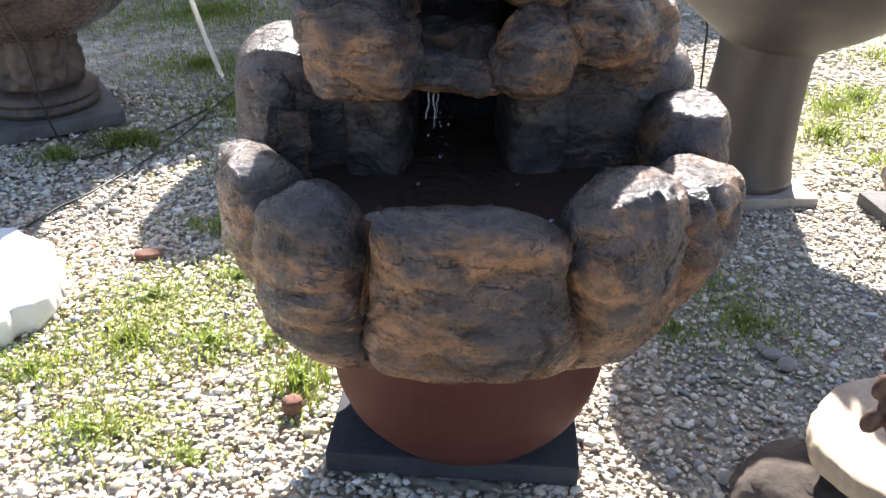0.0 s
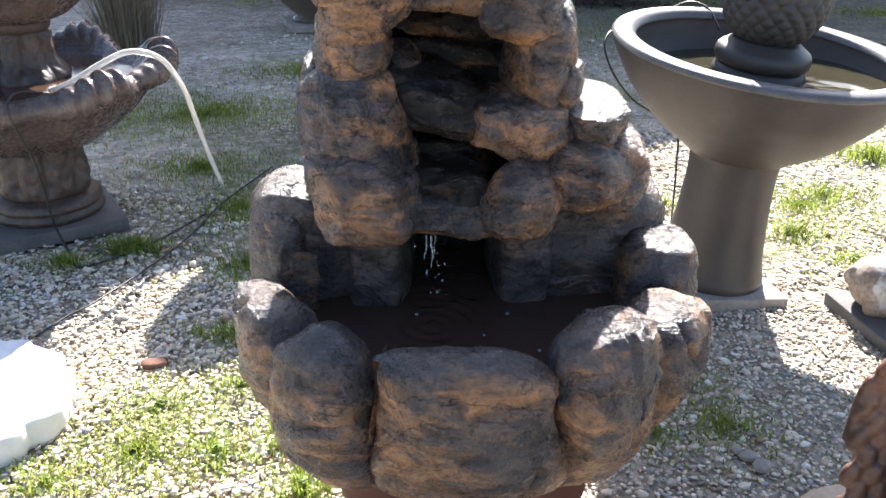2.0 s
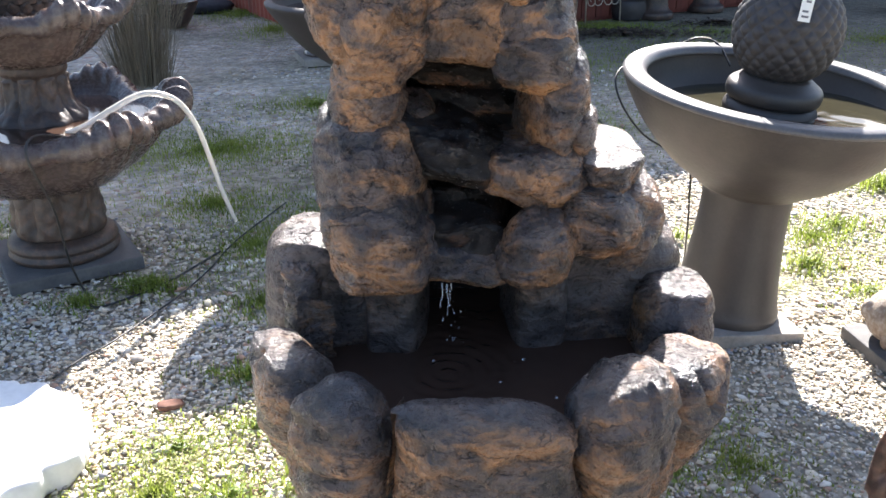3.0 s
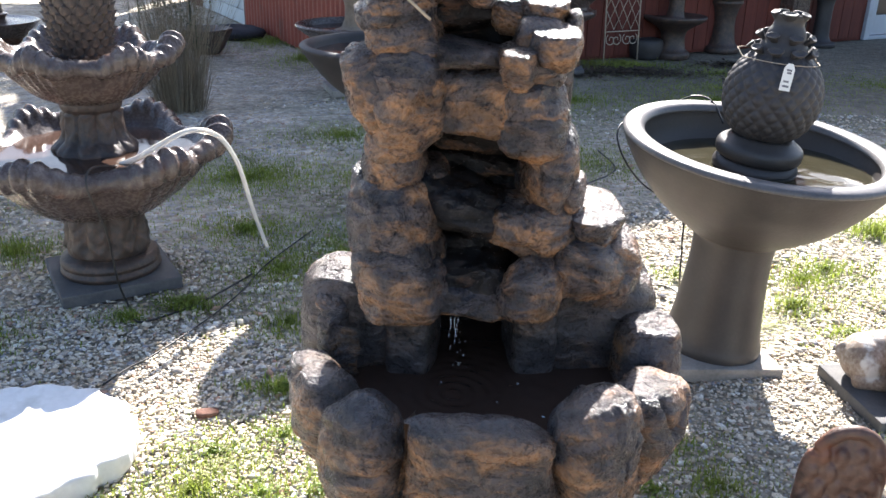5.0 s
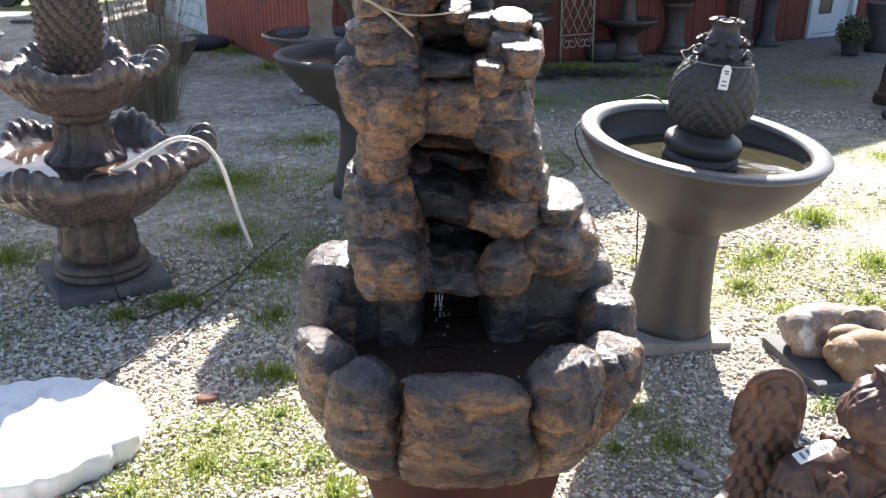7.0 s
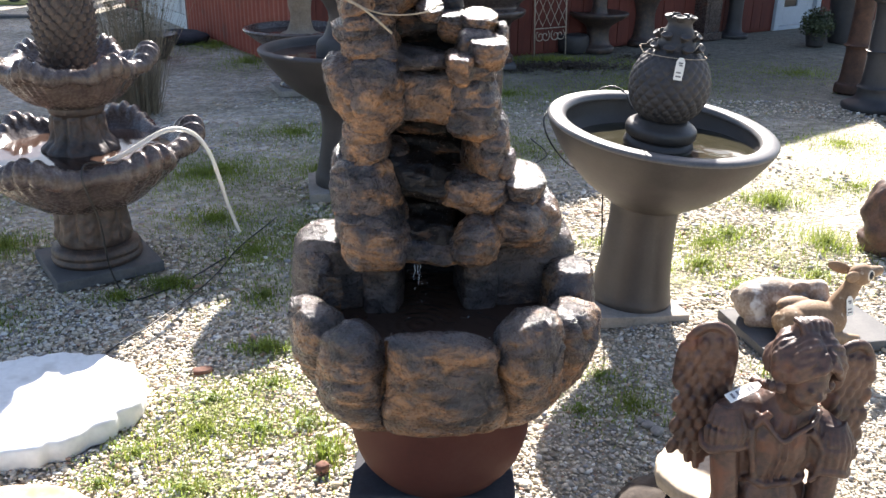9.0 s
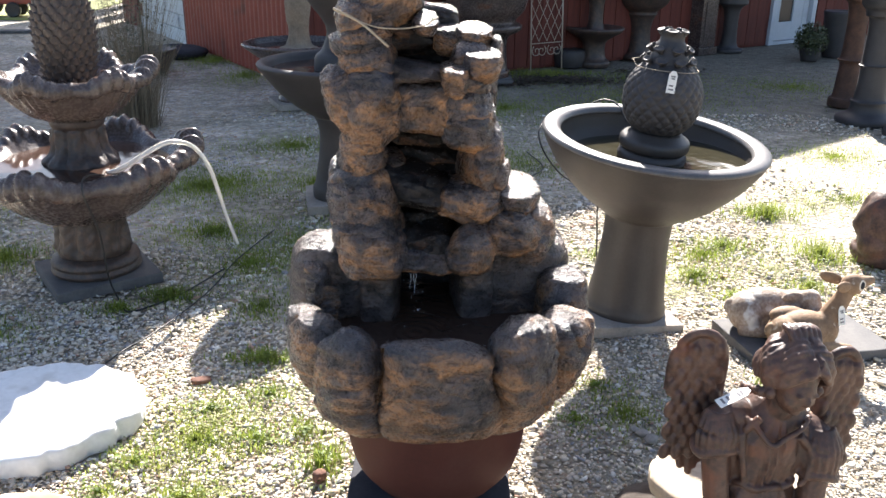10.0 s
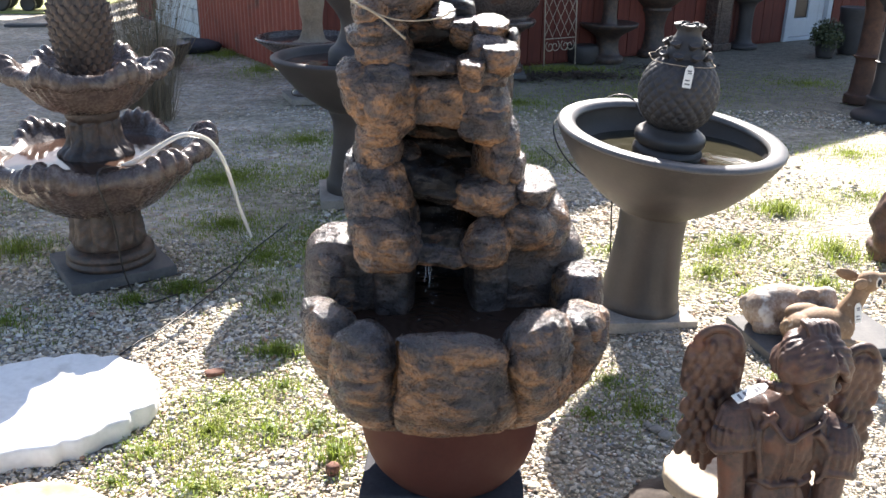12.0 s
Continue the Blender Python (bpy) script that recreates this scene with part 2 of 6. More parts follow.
RUST_DK = mat("dark_rust_stained_concrete", [(0.03, 0.016, 0.012), (0.070, 0.034, 0.022), (0.115, 0.055, 0.034)], 9, 0.7, 0.4, 60)
POT = mat("rust_red_painted_concrete", [(0.062, 0.022, 0.017), (0.08, 0.028, 0.021), (0.09, 0.040, 0.030)], 4, 0.6, 0.12, 70, spec=0.15)
SLAB = mat("charcoal_concrete", [(0.030, 0.030, 0.037), (0.048, 0.049, 0.057), (0.07, 0.07, 0.076)], 7, 0.8, 0.25, 80, spec=0.2)
BATH = mat("charcoal_grey_concrete", [(0.033, 0.028, 0.026), (0.044, 0.038, 0.035), (0.060, 0.052, 0.047)], 5, 0.46, 0.16, 90,
           blotch=((0.075, 0.066, 0.058), 3.0, 0.6))
# bowl rim: worn grey, made paler to stand in for sunlight on it
BATH_RIM_LIT = mat("sunlit_worn_grey_concrete", [(0.070, 0.066, 0.066), (0.105, 0.100, 0.099), (0.14, 0.135, 0.13)], 6, 0.42, 0.16, 90, blotch=((0.17, 0.165, 0.16), 4.0, 0.58))
BATH_DK = mat("dark_slate_concrete", [(0.026, 0.024, 0.025), (0.042, 0.039, 0.040), (0.062, 0.056, 0.054)], 5, 0.6, 0.15, 90)
SHELL = mat("weathered_brown_grey_concrete", [(0.036, 0.028, 0.028), (0.066, 0.050, 0.046), (0.096, 0.074, 0.065), (0.135, 0.100, 0.083)], 8, 0.27,
            0.3, 70, blotch=((0.14, 0.06, 0.033), 5, 0.6))
SHELL_DK = mat("dark_antiqued_brown_concrete", [(0.026, 0.020, 0.019), (0.060, 0.043, 0.036), (0.125, 0.078, 0.054)], 16, 0.48, 0.7, 70)
TAN = mat("tan_cast_stone", [(0.16, 0.12, 0.085), (0.25, 0.19, 0.135), (0.33, 0.26, 0.19)], 6, 0.85, 0.3, 60)
STONE_BROWN = mat("brown_grey_rough_stone", [(0.05, 0.04, 0.035), (0.09, 0.073, 0.062), (0.13, 0.11, 0.095)], 9, 0.85, 0.5, 60, spec=0.2)
PLATE_GREY = mat("mid_grey_concrete", [(0.075, 0.075, 0.078), (0.11, 0.108, 0.108), (0.15, 0.145, 0.14)], 7, 0.85, 0.3, 90)
PLATE = mat("pale_grey_concrete", [(0.20, 0.18, 0.155), (0.30, 0.27, 0.235), (0.38, 0.345, 0.30)], 7, 0.9, 0.3, 90)
WHITE = mat("white_fresh_concrete", [(0.62, 0.62, 0.60), (0.74, 0.74, 0.72), (0.82, 0.82, 0.80)], 5, 0.8, 0.25, 45, blotch=((0.52, 0.51, 0.47), 5, 0.62))
CREAM = mat("cream_cast_stone", [(0.28, 0.22, 0.155), (0.40, 0.325, 0.24), (0.48, 0.41, 0.33)], 7, 0.8, 0.35, 60, blotch=((0.42, 0.27, 0.15), 6, 0.58))
ANGEL = mat("rust_brown_stained_concrete", [(0.024, 0.013, 0.011), (0.055, 0.029, 0.022), (0.100, 0.050, 0.034), (0.135, 0.075, 0.052)], 13, 0.5, 0.5, 80, blotch=((0.15, 0.055, 0.028), 9, 0.58))
DEER = mat("tan_painted_concrete", [(0.17, 0.10, 0.055), (0.26, 0.165, 0.095), (0.34, 0.23, 0.14)], 9, 0.75, 0.3, 80, blotch=((0.62, 0.52, 0.40), 26, 0.62))
_nt = DEER.node_tree
_col = _nt.nodes["Principled BSDF"].inputs["Base Color"].links[0].from_socket
_tc = _nt.nodes.new("ShaderNodeTexCoord")
_ab = _nt.nodes.new("ShaderNodeVectorMath")
_ab.operation = "DISTANCE"
_nt.links.new(_tc.outputs["Object"], _ab.inputs[0])
_ab.inputs[1].default_value = (0.262, -0.045, 0.322)
for _r, _c in ((0.026, (0.70, 0.62, 0.50)), (0.018, (0.012, 0.012, 0.015))):
    _lt, _mx = _nt.nodes.new("ShaderNodeMath"), _nt.nodes.new("ShaderNodeMix")
    _lt.operation, _mx.data_type = "LESS_THAN", "RGBA"
    _nt.links.new(_ab.outputs["Value"], _lt.inputs[0])
    _lt.inputs[1].default_value = _r
    _nt.links.new(_lt.outputs[0], _mx.inputs[0])
    _nt.links.new(_col, _mx.inputs[6])
    _mx.inputs[7].default_value = (*_c, 1)
    _col = _mx.outputs[2]
_nt.links.new(_col, _nt.nodes["Principled BSDF"].inputs["Base Color"])
DEER_OLD = mat("worn_grey_tan_painted_concrete", [(0.18, 0.12, 0.085), (0.32, 0.25, 0.20), (0.50, 0.46, 0.41)], 10, 0.85, 0.4, 80, blotch=((0.60, 0.58, 0.55), 16, 0.56))
RED_METAL = mat("red_painted_corrugated_metal", [(0.19, 0.038, 0.022), (0.25, 0.052, 0.03), (0.29, 0.07, 0.042)], 3, 0.6, 0.1, 40, blotch=((0.14, 0.045, 0.03), 2, 0.62))
RED_BOARD = mat("faded_red_barn_board", [(0.075, 0.020, 0.014), (0.125, 0.029, 0.019), (0.165, 0.042, 0.027)], 5, 0.8, 0.3, 50, stretch=(4, 4, 0.4), vary=0.12)
WHITE_PAINT = mat("white_paint", [(0.40, 0.44, 0.48), (0.50, 0.55, 0.60)], 4, 0.5, 0.1, 40)
BLOCK = mat("whitewashed_block", [(0.50, 0.53, 0.53), (0.66, 0.68, 0.67)], 3, 0.85, 0.3, 40)
GLASS_DK = mat("dark_window_glass", [(0.02, 0.022, 0.025), (0.03, 0.03, 0.035)], 3, 0.12, 0, 20)
IRON = mat("cream_painted_iron", [(0.42, 0.36, 0.28), (0.55, 0.49, 0.40)], 20, 0.6, 0.1, 90)
CABLE = mat("black_rubber", [(0.012, 0.012, 0.012), (0.025, 0.025, 0.025)], 10, 0.5, 0, 80)
TAGM = mat("white_card", [(0.74, 0.74, 0.70), (0.82, 0.82, 0.79)], 20, 0.6, 0.05, 90)
INK = mat("grey_ink", [(0.14, 0.14, 0.15), (0.2, 0.2, 0.21)], 20, 0.8, 0, 90)
TWINE = mat("tan_twine", [(0.30, 0.24, 0.17), (0.42, 0.35, 0.26)], 60, 0.9, 0.3, 300)
BRICK = mat("orange_red_brick", [(0.10, 0.048, 0.034), (0.16, 0.072, 0.048), (0.21, 0.12, 0.085)], 14, 0.9, 0.4, 90)
GRASS = thin_leaf(mat("spring_grass", [(0.12, 0.16, 0.03), (0.24, 0.30, 0.05), (0.36, 0.37, 0.11)], 1.6, 0.6, 0, 30, vary=0.4, island=True))
DRY = mat("dry_straw_twigs", [(0.15, 0.12, 0.08), (0.28, 0.23, 0.16)], 3, 0.8, 0, 30, vary=0.4, island=True)
LEAF = thin_leaf(mat("green_weed_leaf", [(0.13, 0.20, 0.035), (0.24, 0.32, 0.07)], 6, 0.5, 0, 30, vary=0.35, island=True))
CREEPER = thin_leaf(mat("pale_yellow_green_leaf", [(0.26, 0.29, 0.08), (0.42, 0.42, 0.17)], 6, 0.6, 0, 30, vary=0.3, island=True), 0.4)
LITTER = mat("dead_brown_leaf", [(0.03, 0.022, 0.015), (0.08, 0.058, 0.038)], 3, 0.8, 0, 30, vary=0.5, island=True)
BUSH = mat("olive_shrub_leaf", [(0.03, 0.042, 0.016), (0.065, 0.08, 0.03)], 4, 0.6, 0, 30, vary=0.4, island=True)
TRUNK = mat("grey_brown_bark", [(0.06, 0.045, 0.035), (0.12, 0.095, 0.075)], 5, 0.9, 0.6, 40, stretch=(3, 3, 0.6))
LAWN = mat("sunlit_lawn", [(0.20, 0.25, 0.06), (0.34, 0.34, 0.12)], 2, 0.8, 0.4, 30)
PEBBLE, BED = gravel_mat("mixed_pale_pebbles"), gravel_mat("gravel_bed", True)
WATER = water_mat("dark_fountain_water", (0.050, 0.030, 0.022))
WATER_OLIVE = water_mat("murky_olive_water", (0.030, 0.027, 0.016))
CLEAR = glass_mat("running_water", (0.95, 0.97, 1.0), 0.08)
HOSE = glass_mat("clear_vinyl", (0.90, 0.87, 0.81), 0.25, 1.35, 0.45)


# ---- mesh helpers ----
def mesh_of(name, verts, faces, material, smooth=True):
    me = bpy.data.meshes.new(name)
    me.from_pydata([tuple(v) for v in verts], [], faces)
    me.materials.append(material)
    if smooth:
        me.shade_smooth()
    me.update()
    return me


def part_mesh(name, me, parent, label="", m=None):
    ob = new(name, me)
    ob.parent = parent
    if m is not None:
        ob.matrix_basis = m
    return tagged(ob, label)


def part(name, bm, material, parent, label="", smooth=True, m=None):
    bmesh.ops.recalc_face_normals(bm, faces=bm.faces)
    me = bpy.data.meshes.new(name)
    smooth = smooth and bm.faces.layers.int.get("flat") is None
    bm.to_mesh(me)
    bm.free()
    me.materials.append(material)
    if smooth:
        me.shade_smooth()
    return part_mesh(name, me, parent, label, m)


def thing(name, label, category, m, group="", kind=""):
    ob = new(name)
    ob.empty_display_size = 0.1
    ob.matrix_basis = m
    return tagged(ob, label, category, group, kind)


def single(name, bm_or_me, material, m, label, category="", group="", kind="", smooth=True):
    if isinstance(bm_or_me, bmesh.types.BMesh):
        ob = part(name, bm_or_me, material, None, "", smooth, m)
    else:
        ob = part_mesh(name, bm_or_me, None, "", m)
    return tagged(ob, label, category, group, kind)


def fbm(p, octaves=4, gain=0.5):
    s, a, q = 0.0, 1.0, Vector(p)
    for _ in range(octaves):
        s += a * noise.noise(q)
        a *= gain
        q = q * 2.03 + Vector((7.1, 3.3, 5.7))
    return s


def boulder(half, seed, amp=0.16, square=2.6, sub=4, strata=0.5, crack=0.6, cut=None, facets=9):
    """An uneven cast stone: a squared-off ball with broken flats, worn soft, with a few level seams and creases."""
    bm = bmesh.new()
    bmesh.ops.create_icosphere(bm, subdivisions=sub, radius=1.0)
    off = Vector((seed * 13.7, seed * 7.9, seed * 3.1))
    hx, hy, hz = half
    mean = (hx + hy + hz) / 3
    rnd = random.Random(seed * 31 + 5)
    flats = []
    for _ in range(facets):
        u = Vector((rnd.gauss(0, 1), rnd.gauss(0, 1), rnd.gauss(0, 0.8))).normalized()
        flats.append((u, rnd.uniform(0.88, 1.02)))
    for v in bm.verts:
        n = v.co.normalized()
        k = (abs(n.x) ** square + abs(n.y) ** square + abs(n.z) ** square) ** (-1 / square)
        p = n * k
        for u, d in flats:
            over = p.dot(u) - d
            if over > 0:
                p = p - u * over * 0.8
        w = Vector((p.x * hx, p.y * hy, p.z * hz))
        q = w / mean
        wq = q + Vector((noise.noise(q * 1.3 + off), noise.noise(q * 1.3 - off), 0)) * 0.5
        d = amp * 1.0 * fbm(q * 0.9 + off, 3, 0.45)
        d += amp * strata * ((1 - abs(noise.noise(Vector((wq.x * 0.5, wq.y * 0.5, wq.z * 1.9)) + off))) ** 3 - 0.5)
        r = abs(noise.noise(wq * 1.1 + off * 1.7))
        d -= amp * crack * max(0.0, 1 - r / 0.07) ** 1.5
        d += amp * 0.26 * fbm(wq * 3.0 + off, 4, 0.6) + amp * 0.26 * (0.5 - abs(noise.noise(Vector((wq.x * 3.0, wq.y * 3.0, wq.z * 6.0)) - off)) * 2)
        v.co = w + Vector((n.x * hx, n.y * hy, n.z * hz)).normalized() * d * mean
        if cut is not None:
            limit = hz * 0.55 + cut * v.co.y + 0.05 * mean * fbm(q * 2.2 + off, 4, 0.6)
            v.co.z = min(v.co.z, limit + 0.15 * max(0.0, v.co.z - limit))
    return bm


def lathe(profile, seg=64, wob=0.0, seed=0, closed=False):
    """A turned body from (radius, height) pairs."""
    bm = bmesh.new()
    rings = []
    for r, z in profile:
        ring = []
        for i in range(seg):
            a = 2 * math.pi * i / seg
            rr = max(r, 1e-4)
            if wob:
                rr *= 1 + wob * fbm((math.cos(a) * 2 + seed, math.sin(a) * 2, z * 9), 3)
            ring.append(bm.verts.new((rr * math.cos(a), rr * math.sin(a), z)))
        rings.append(ring)
    for a, b in zip(rings, rings[1:]):
        for i in range(seg):
            bm.faces.new((a[i], a[(i + 1) % seg], b[(i + 1) % seg], b[i]))
    if not closed:
        bm.faces.new(list(reversed(rings[0])))
        bm.faces.new(rings[-1])
    return bm


def smooth_profile(pts, n=6):
    """Extra points along a profile, by Catmull-Rom."""
    out = []
    P = [pts[0], *pts, pts[-1]]
    for i in range(1, len(P) - 2):
        p0, p1, p2, p3 = (Vector((*P[i + j], 0)) for j in (-1, 0, 1, 2))
        for k in range(n):
            t = k / n
            v = 0.5 * (2 * p1 + (p2 - p0) * t + (2 * p0 - 5 * p1 + 4 * p2 - p3) * t * t + (3 * p1 - p0 - 3 * p2 + p3) * t ** 3)
            out.append((max(v.x, 0.0001), v.y))
    out.append(pts[-1])
    return out


def box(sx, sy, sz, bevel=0.006, worn=0.0, seed=0, cuts=0):
    """A block standing on z = 0, with broken edges."""
    bm = bmesh.new()
    bmesh.ops.create_cube(bm, size=1.0)
    for v in bm.verts:
        v.co = Vector((v.co.x * sx, v.co.y * sy, (v.co.z + 0.5) * sz))
    if bevel:
        bmesh.ops.bevel(bm, geom=list(bm.edges), offset=bevel, segments=2, affect="EDGES", profile=0.6)
    bm.faces.layers.int.new("flat")
    if cuts:
        bmesh.ops.subdivide_edges(bm, edges=list(bm.edges), cuts=cuts, use_grid_fill=True)
    if worn:
        for v in bm.verts:
            v.co += Vector((noise.noise(v.co * 14 + Vector((seed, 0, 0))), noise.noise(v.co * 14 + Vector((0, seed, 0))), noise.noise(v.co * 14 + Vector((0, 0, seed))) * 0.5)) * worn
    return bm


def tube(points, radius, seg=8, taper=None, n=6):
    """A round cord along smoothed points."""
    P = [Vector(p) for p in points]
    P = [P[0] * 2 - P[1], *P, P[-1] * 2 - P[-2]]
    path = []
    for i in range(1, len(P) - 2):
        p0, p1, p2, p3 = P[i - 1:i + 3]
        for k in range(n):
            t = k / n
            path.append(0.5 * (2 * p1 + (p2 - p0) * t + (2 * p0 - 5 * p1 + 4 * p2 - p3) * t * t + (3 * p1 - p0 - 3 * p2 + p3) * t ** 3))
    path.append(P[-2])
    bm = bmesh.new()
    rings = []
    for i, p in enumerate(path):
        d = (path[min(i + 1, len(path) - 1)] - path[max(i - 1, 0)]).normalized()
        u = d.cross(Vector((0, 0, 1)) if abs(d.z) < 0.9 else Vector((1, 0, 0))).normalized()
        w = d.cross(u)
        r = radius * (1 if taper is None else 1 + (taper - 1) * i / (len(path) - 1))
        rings.append([bm.verts.new(p + (u * math.cos(a) + w * math.sin(a)) * r) for a in (2 * math.pi * k / seg for k in range(seg))])
    for a, b in zip(rings, rings[1:]):
        for i in range(seg):
            bm.faces.new((a[i], a[(i + 1) % seg], b[(i + 1) % seg], b[i]))
    bm.faces.new(list(reversed(rings[0])))
    bm.faces.new(rings[-1])
    return bm


def merge(bm, other, m=Matrix()):
    """Adds another bmesh, moved by m, to bm."""
    me = bpy.data.meshes.new("tmp")
    other.to_mesh(me)
    other.free()
    me.transform(m)
    bm.from_mesh(me)
    bpy.data.meshes.remove(me)
    return bm


def ellipsoid(c, h, sub=3, rz=0, rx=0, ry=0):
    bm = bmesh.new()
    bmesh.ops.create_icosphere(bm, subdivisions=sub, radius=1.0)
    bm.transform(pose(*c, rx, ry, rz) @ Matrix.Diagonal((*h, 1)))
    return bm


def limb(a, b, ra, rb, n=10, seg=14):
    """A rounded tapering limb from a to b."""
    a, b = Vector(a), Vector(b)
    prof = [(0.001, -ra * 0.9)] + [(ra * math.sin(t), -ra * math.cos(t) * 0.9) for t in (0.5, 0.9, 1.3)]
    L = (b - a).length
    prof += [(ra + (rb - ra) * k / n, L * k / n) for k in range(n + 1)]
    prof += [(rb * math.cos(t), L + rb * math.sin(t) * 0.9) for t in (0.4, 0.8, 1.2)] + [(0.001, L + rb * 0.9)]
    bm = lathe(prof, seg)
    bm.transform(Matrix.Translation(a) @ (b - a).to_track_quat("Z", "Y").to_matrix().to_4x4())
    return bm


def statue(name, bm, material, m, label, category, voxel=0.006, group=""):
    """One closed body: the joined forms are fused by a fine voxel skin."""
    ob = single(name, bm, material, m, label, category, group)
    md = ob.modifiers.new("fuse", "REMESH")
    md.mode, md.voxel_size, md.use_smooth_shade = "VOXEL", voxel, True
    sm = ob.modifiers.new("soften", "SMOOTH")
    sm.factor, sm.iterations = 0.5, 1
    return ob


# ---- ground ----
def ground_height(x, y):
    return 0.012 * noise.noise(Vector((x * 0.5, y * 0.5, 4.0)))


def build_ground():
    ticks = [-400, -120, -40, -14] + [-8 + 0.4 * i for i in range(41)] + [14, 40, 120, 400]
    verts = [(x, y + 4, ground_height(x, y + 4) - 0.012 if abs(x) < 9 and abs(y) < 9 else -0.012) for y in ticks for x in ticks]
    k = len(ticks)
    faces = [(j * k + i, j * k + i + 1, (j + 1) * k + i + 1, (j + 1) * k + i) for j in range(k - 1) for i in range(k - 1)]
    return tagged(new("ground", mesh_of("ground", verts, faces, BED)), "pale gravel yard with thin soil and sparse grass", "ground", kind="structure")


build_ground()

# places covered by slabs and pots, where no pebbles or grass grow: x, y, radius
COVER = [(0.06, 1.47, 0.19), (0.95, 2.74, 0.20), (-1.59, 3.23, 0.26), (-1.3, 1.85, 0.30), (-0.47, 4.4, 0.2)]


def covered(x, y):
    return any((x - a) ** 2 + (y - b) ** 2 < r * r for a, b, r in COVER)


def build_pebbles():
    """Loose stones over the near yard, thinning out with distance."""
    rng = np.random.default_rng(5)
    phi = (1 + 5 ** 0.5) / 2
    base = np.array([(-1, phi, 0), (1, phi, 0), (-1, -phi, 0), (1, -phi, 0), (0, -1, phi), (0, 1, phi), (0, -1, -phi), (0, 1, -phi),
                     (phi, 0, -1), (phi, 0, 1), (-phi, 0, -1), (-phi, 0, 1)], float)
    base /= np.linalg.norm(base[0])
    tri = np.array([(0, 11, 5), (0, 5, 1), (0, 1, 7), (0, 7, 10), (0, 10, 11), (1, 5, 9), (5, 11, 4), (11, 10, 2), (10, 7, 6), (7, 1, 8),
                    (3, 9, 4), (3, 4, 2), (3, 2, 6), (3, 6, 8), (3, 8, 9), (4, 9, 5), (2, 4, 11), (6, 2, 10), (8, 6, 7), (9, 8, 1)])
    spots = []
    for x0, x1, y0, y1, step, size in ((-2.1, 1.7, 0.9, 2.9, 0.0142, 0.76), (-2.8, 3.2, 2.9, 4.6, 0.025, 0.95), (-1.8, 4.4, 4.6, 7.2, 0.042, 1.1), (1.7, 3.2, 1.6, 2.9, 0.025, 0.95)):
        xs, ys = np.meshgrid(np.arange(x0, x1, step), np.arange(y0, y1, step))
        p = np.stack([xs.ravel(), ys.ravel()], 1)
        p += rng.uniform(-0.5, 0.5, p.shape) * step
        s = rng.lognormal(-0.08, 0.38, len(p)).clip(0.45, 2.3) * 0.0115 * size
        spots.append(np.column_stack([p, s]))
    S = np.concatenate(spots)
    keep = np.array([not covered(x, y) and noise.noise(Vector((x * 1.1, y * 1.1, 9))) > -0.45 - 0.5 * (x > 0.3 and y < 2.6) + 0.25 * rng.random() + min(0.45, max(0, 0.22 * (y - 2.6))) * (0.4 + rng.random()) for x, y, _ in S])
    keep &= ~((S[:, 0] > 0.38) & (S[:, 0] < 1.3) & (S[:, 1] > 1.1) & (S[:, 1] < 2.5) & (rng.random(len(S)) < 0.05))
    S = S[keep]
    S[(S[:, 0] > 0.38) & (S[:, 1] > 1.1) & (S[:, 1] < 2.5), 2] *= 0.8
    n = len(S)
    shape = base[None] * rng.uniform(0.5, 1.32, (n, 12, 1))
    shape *= np.stack([rng.uniform(0.8, 1.35, n), rng.uniform(0.65, 1.05, n), rng.uniform(0.28, 0.56, n)], 1)[:, None]
    a, b = rng.uniform(0, 6.283, n), rng.normal(0, 0.28, n)
    y2 = shape[..., 1] * np.cos(b)[:, None] - shape[..., 2] * np.sin(b)[:, None]
    z2 = shape[..., 1] * np.sin(b)[:, None] + shape[..., 2] * np.cos(b)[:, None]
    x3 = shape[..., 0] * np.cos(a)[:, None] - y2 * np.sin(a)[:, None]
    y3 = shape[..., 0] * np.sin(a)[:, None] + y2 * np.cos(a)[:, None]
    V = np.stack([x3, y3, z2], 2) * S[:, 2][:, None, None]
    V[..., 0] += S[:, 0][:, None]
    V[..., 1] += S[:, 1][:, None]
    V[..., 2] += (rng.uniform(-0.25, 0.25, n) * S[:, 2])[:, None]
    F = tri[None] + (np.arange(n) * 12)[:, None, None]
    me = bpy.data.meshes.new("pebbles")
    me.vertices.add(n * 12)
    me.vertices.foreach_set("co", V.astype(np.float32).ravel())
    me.loops.add(n * 60)
    me.loops.foreach_set("vertex_index", F.astype(np.int32).ravel())
    me.polygons.add(n * 20)
    me.polygons.foreach_set("loop_start", np.arange(0, n * 60, 3, dtype=np.int32))
    me.materials.append(PEBBLE)
    me.update(calc_edges=True)
    me.validate()
    tagged(new("pebbles", me), "loose white, grey and tan pebbles covering the yard", "gravel", kind="stuff")


# ---- building behind ----
HOUSE = pose(-1.107, 8.18, 0, 0, 0, 30.96)
RIGHT_LEN, LEFT_LEN = 12.4, 3.95
DOOR_A, DOOR_B = 7.42, 8.46


def eave(s):
    """The roof edge, out of view: hipped down towards the corner, its height set by where shade should fall."""
    return min(4.485 - 0.105 * s, 3.7 + 3.8 * s)


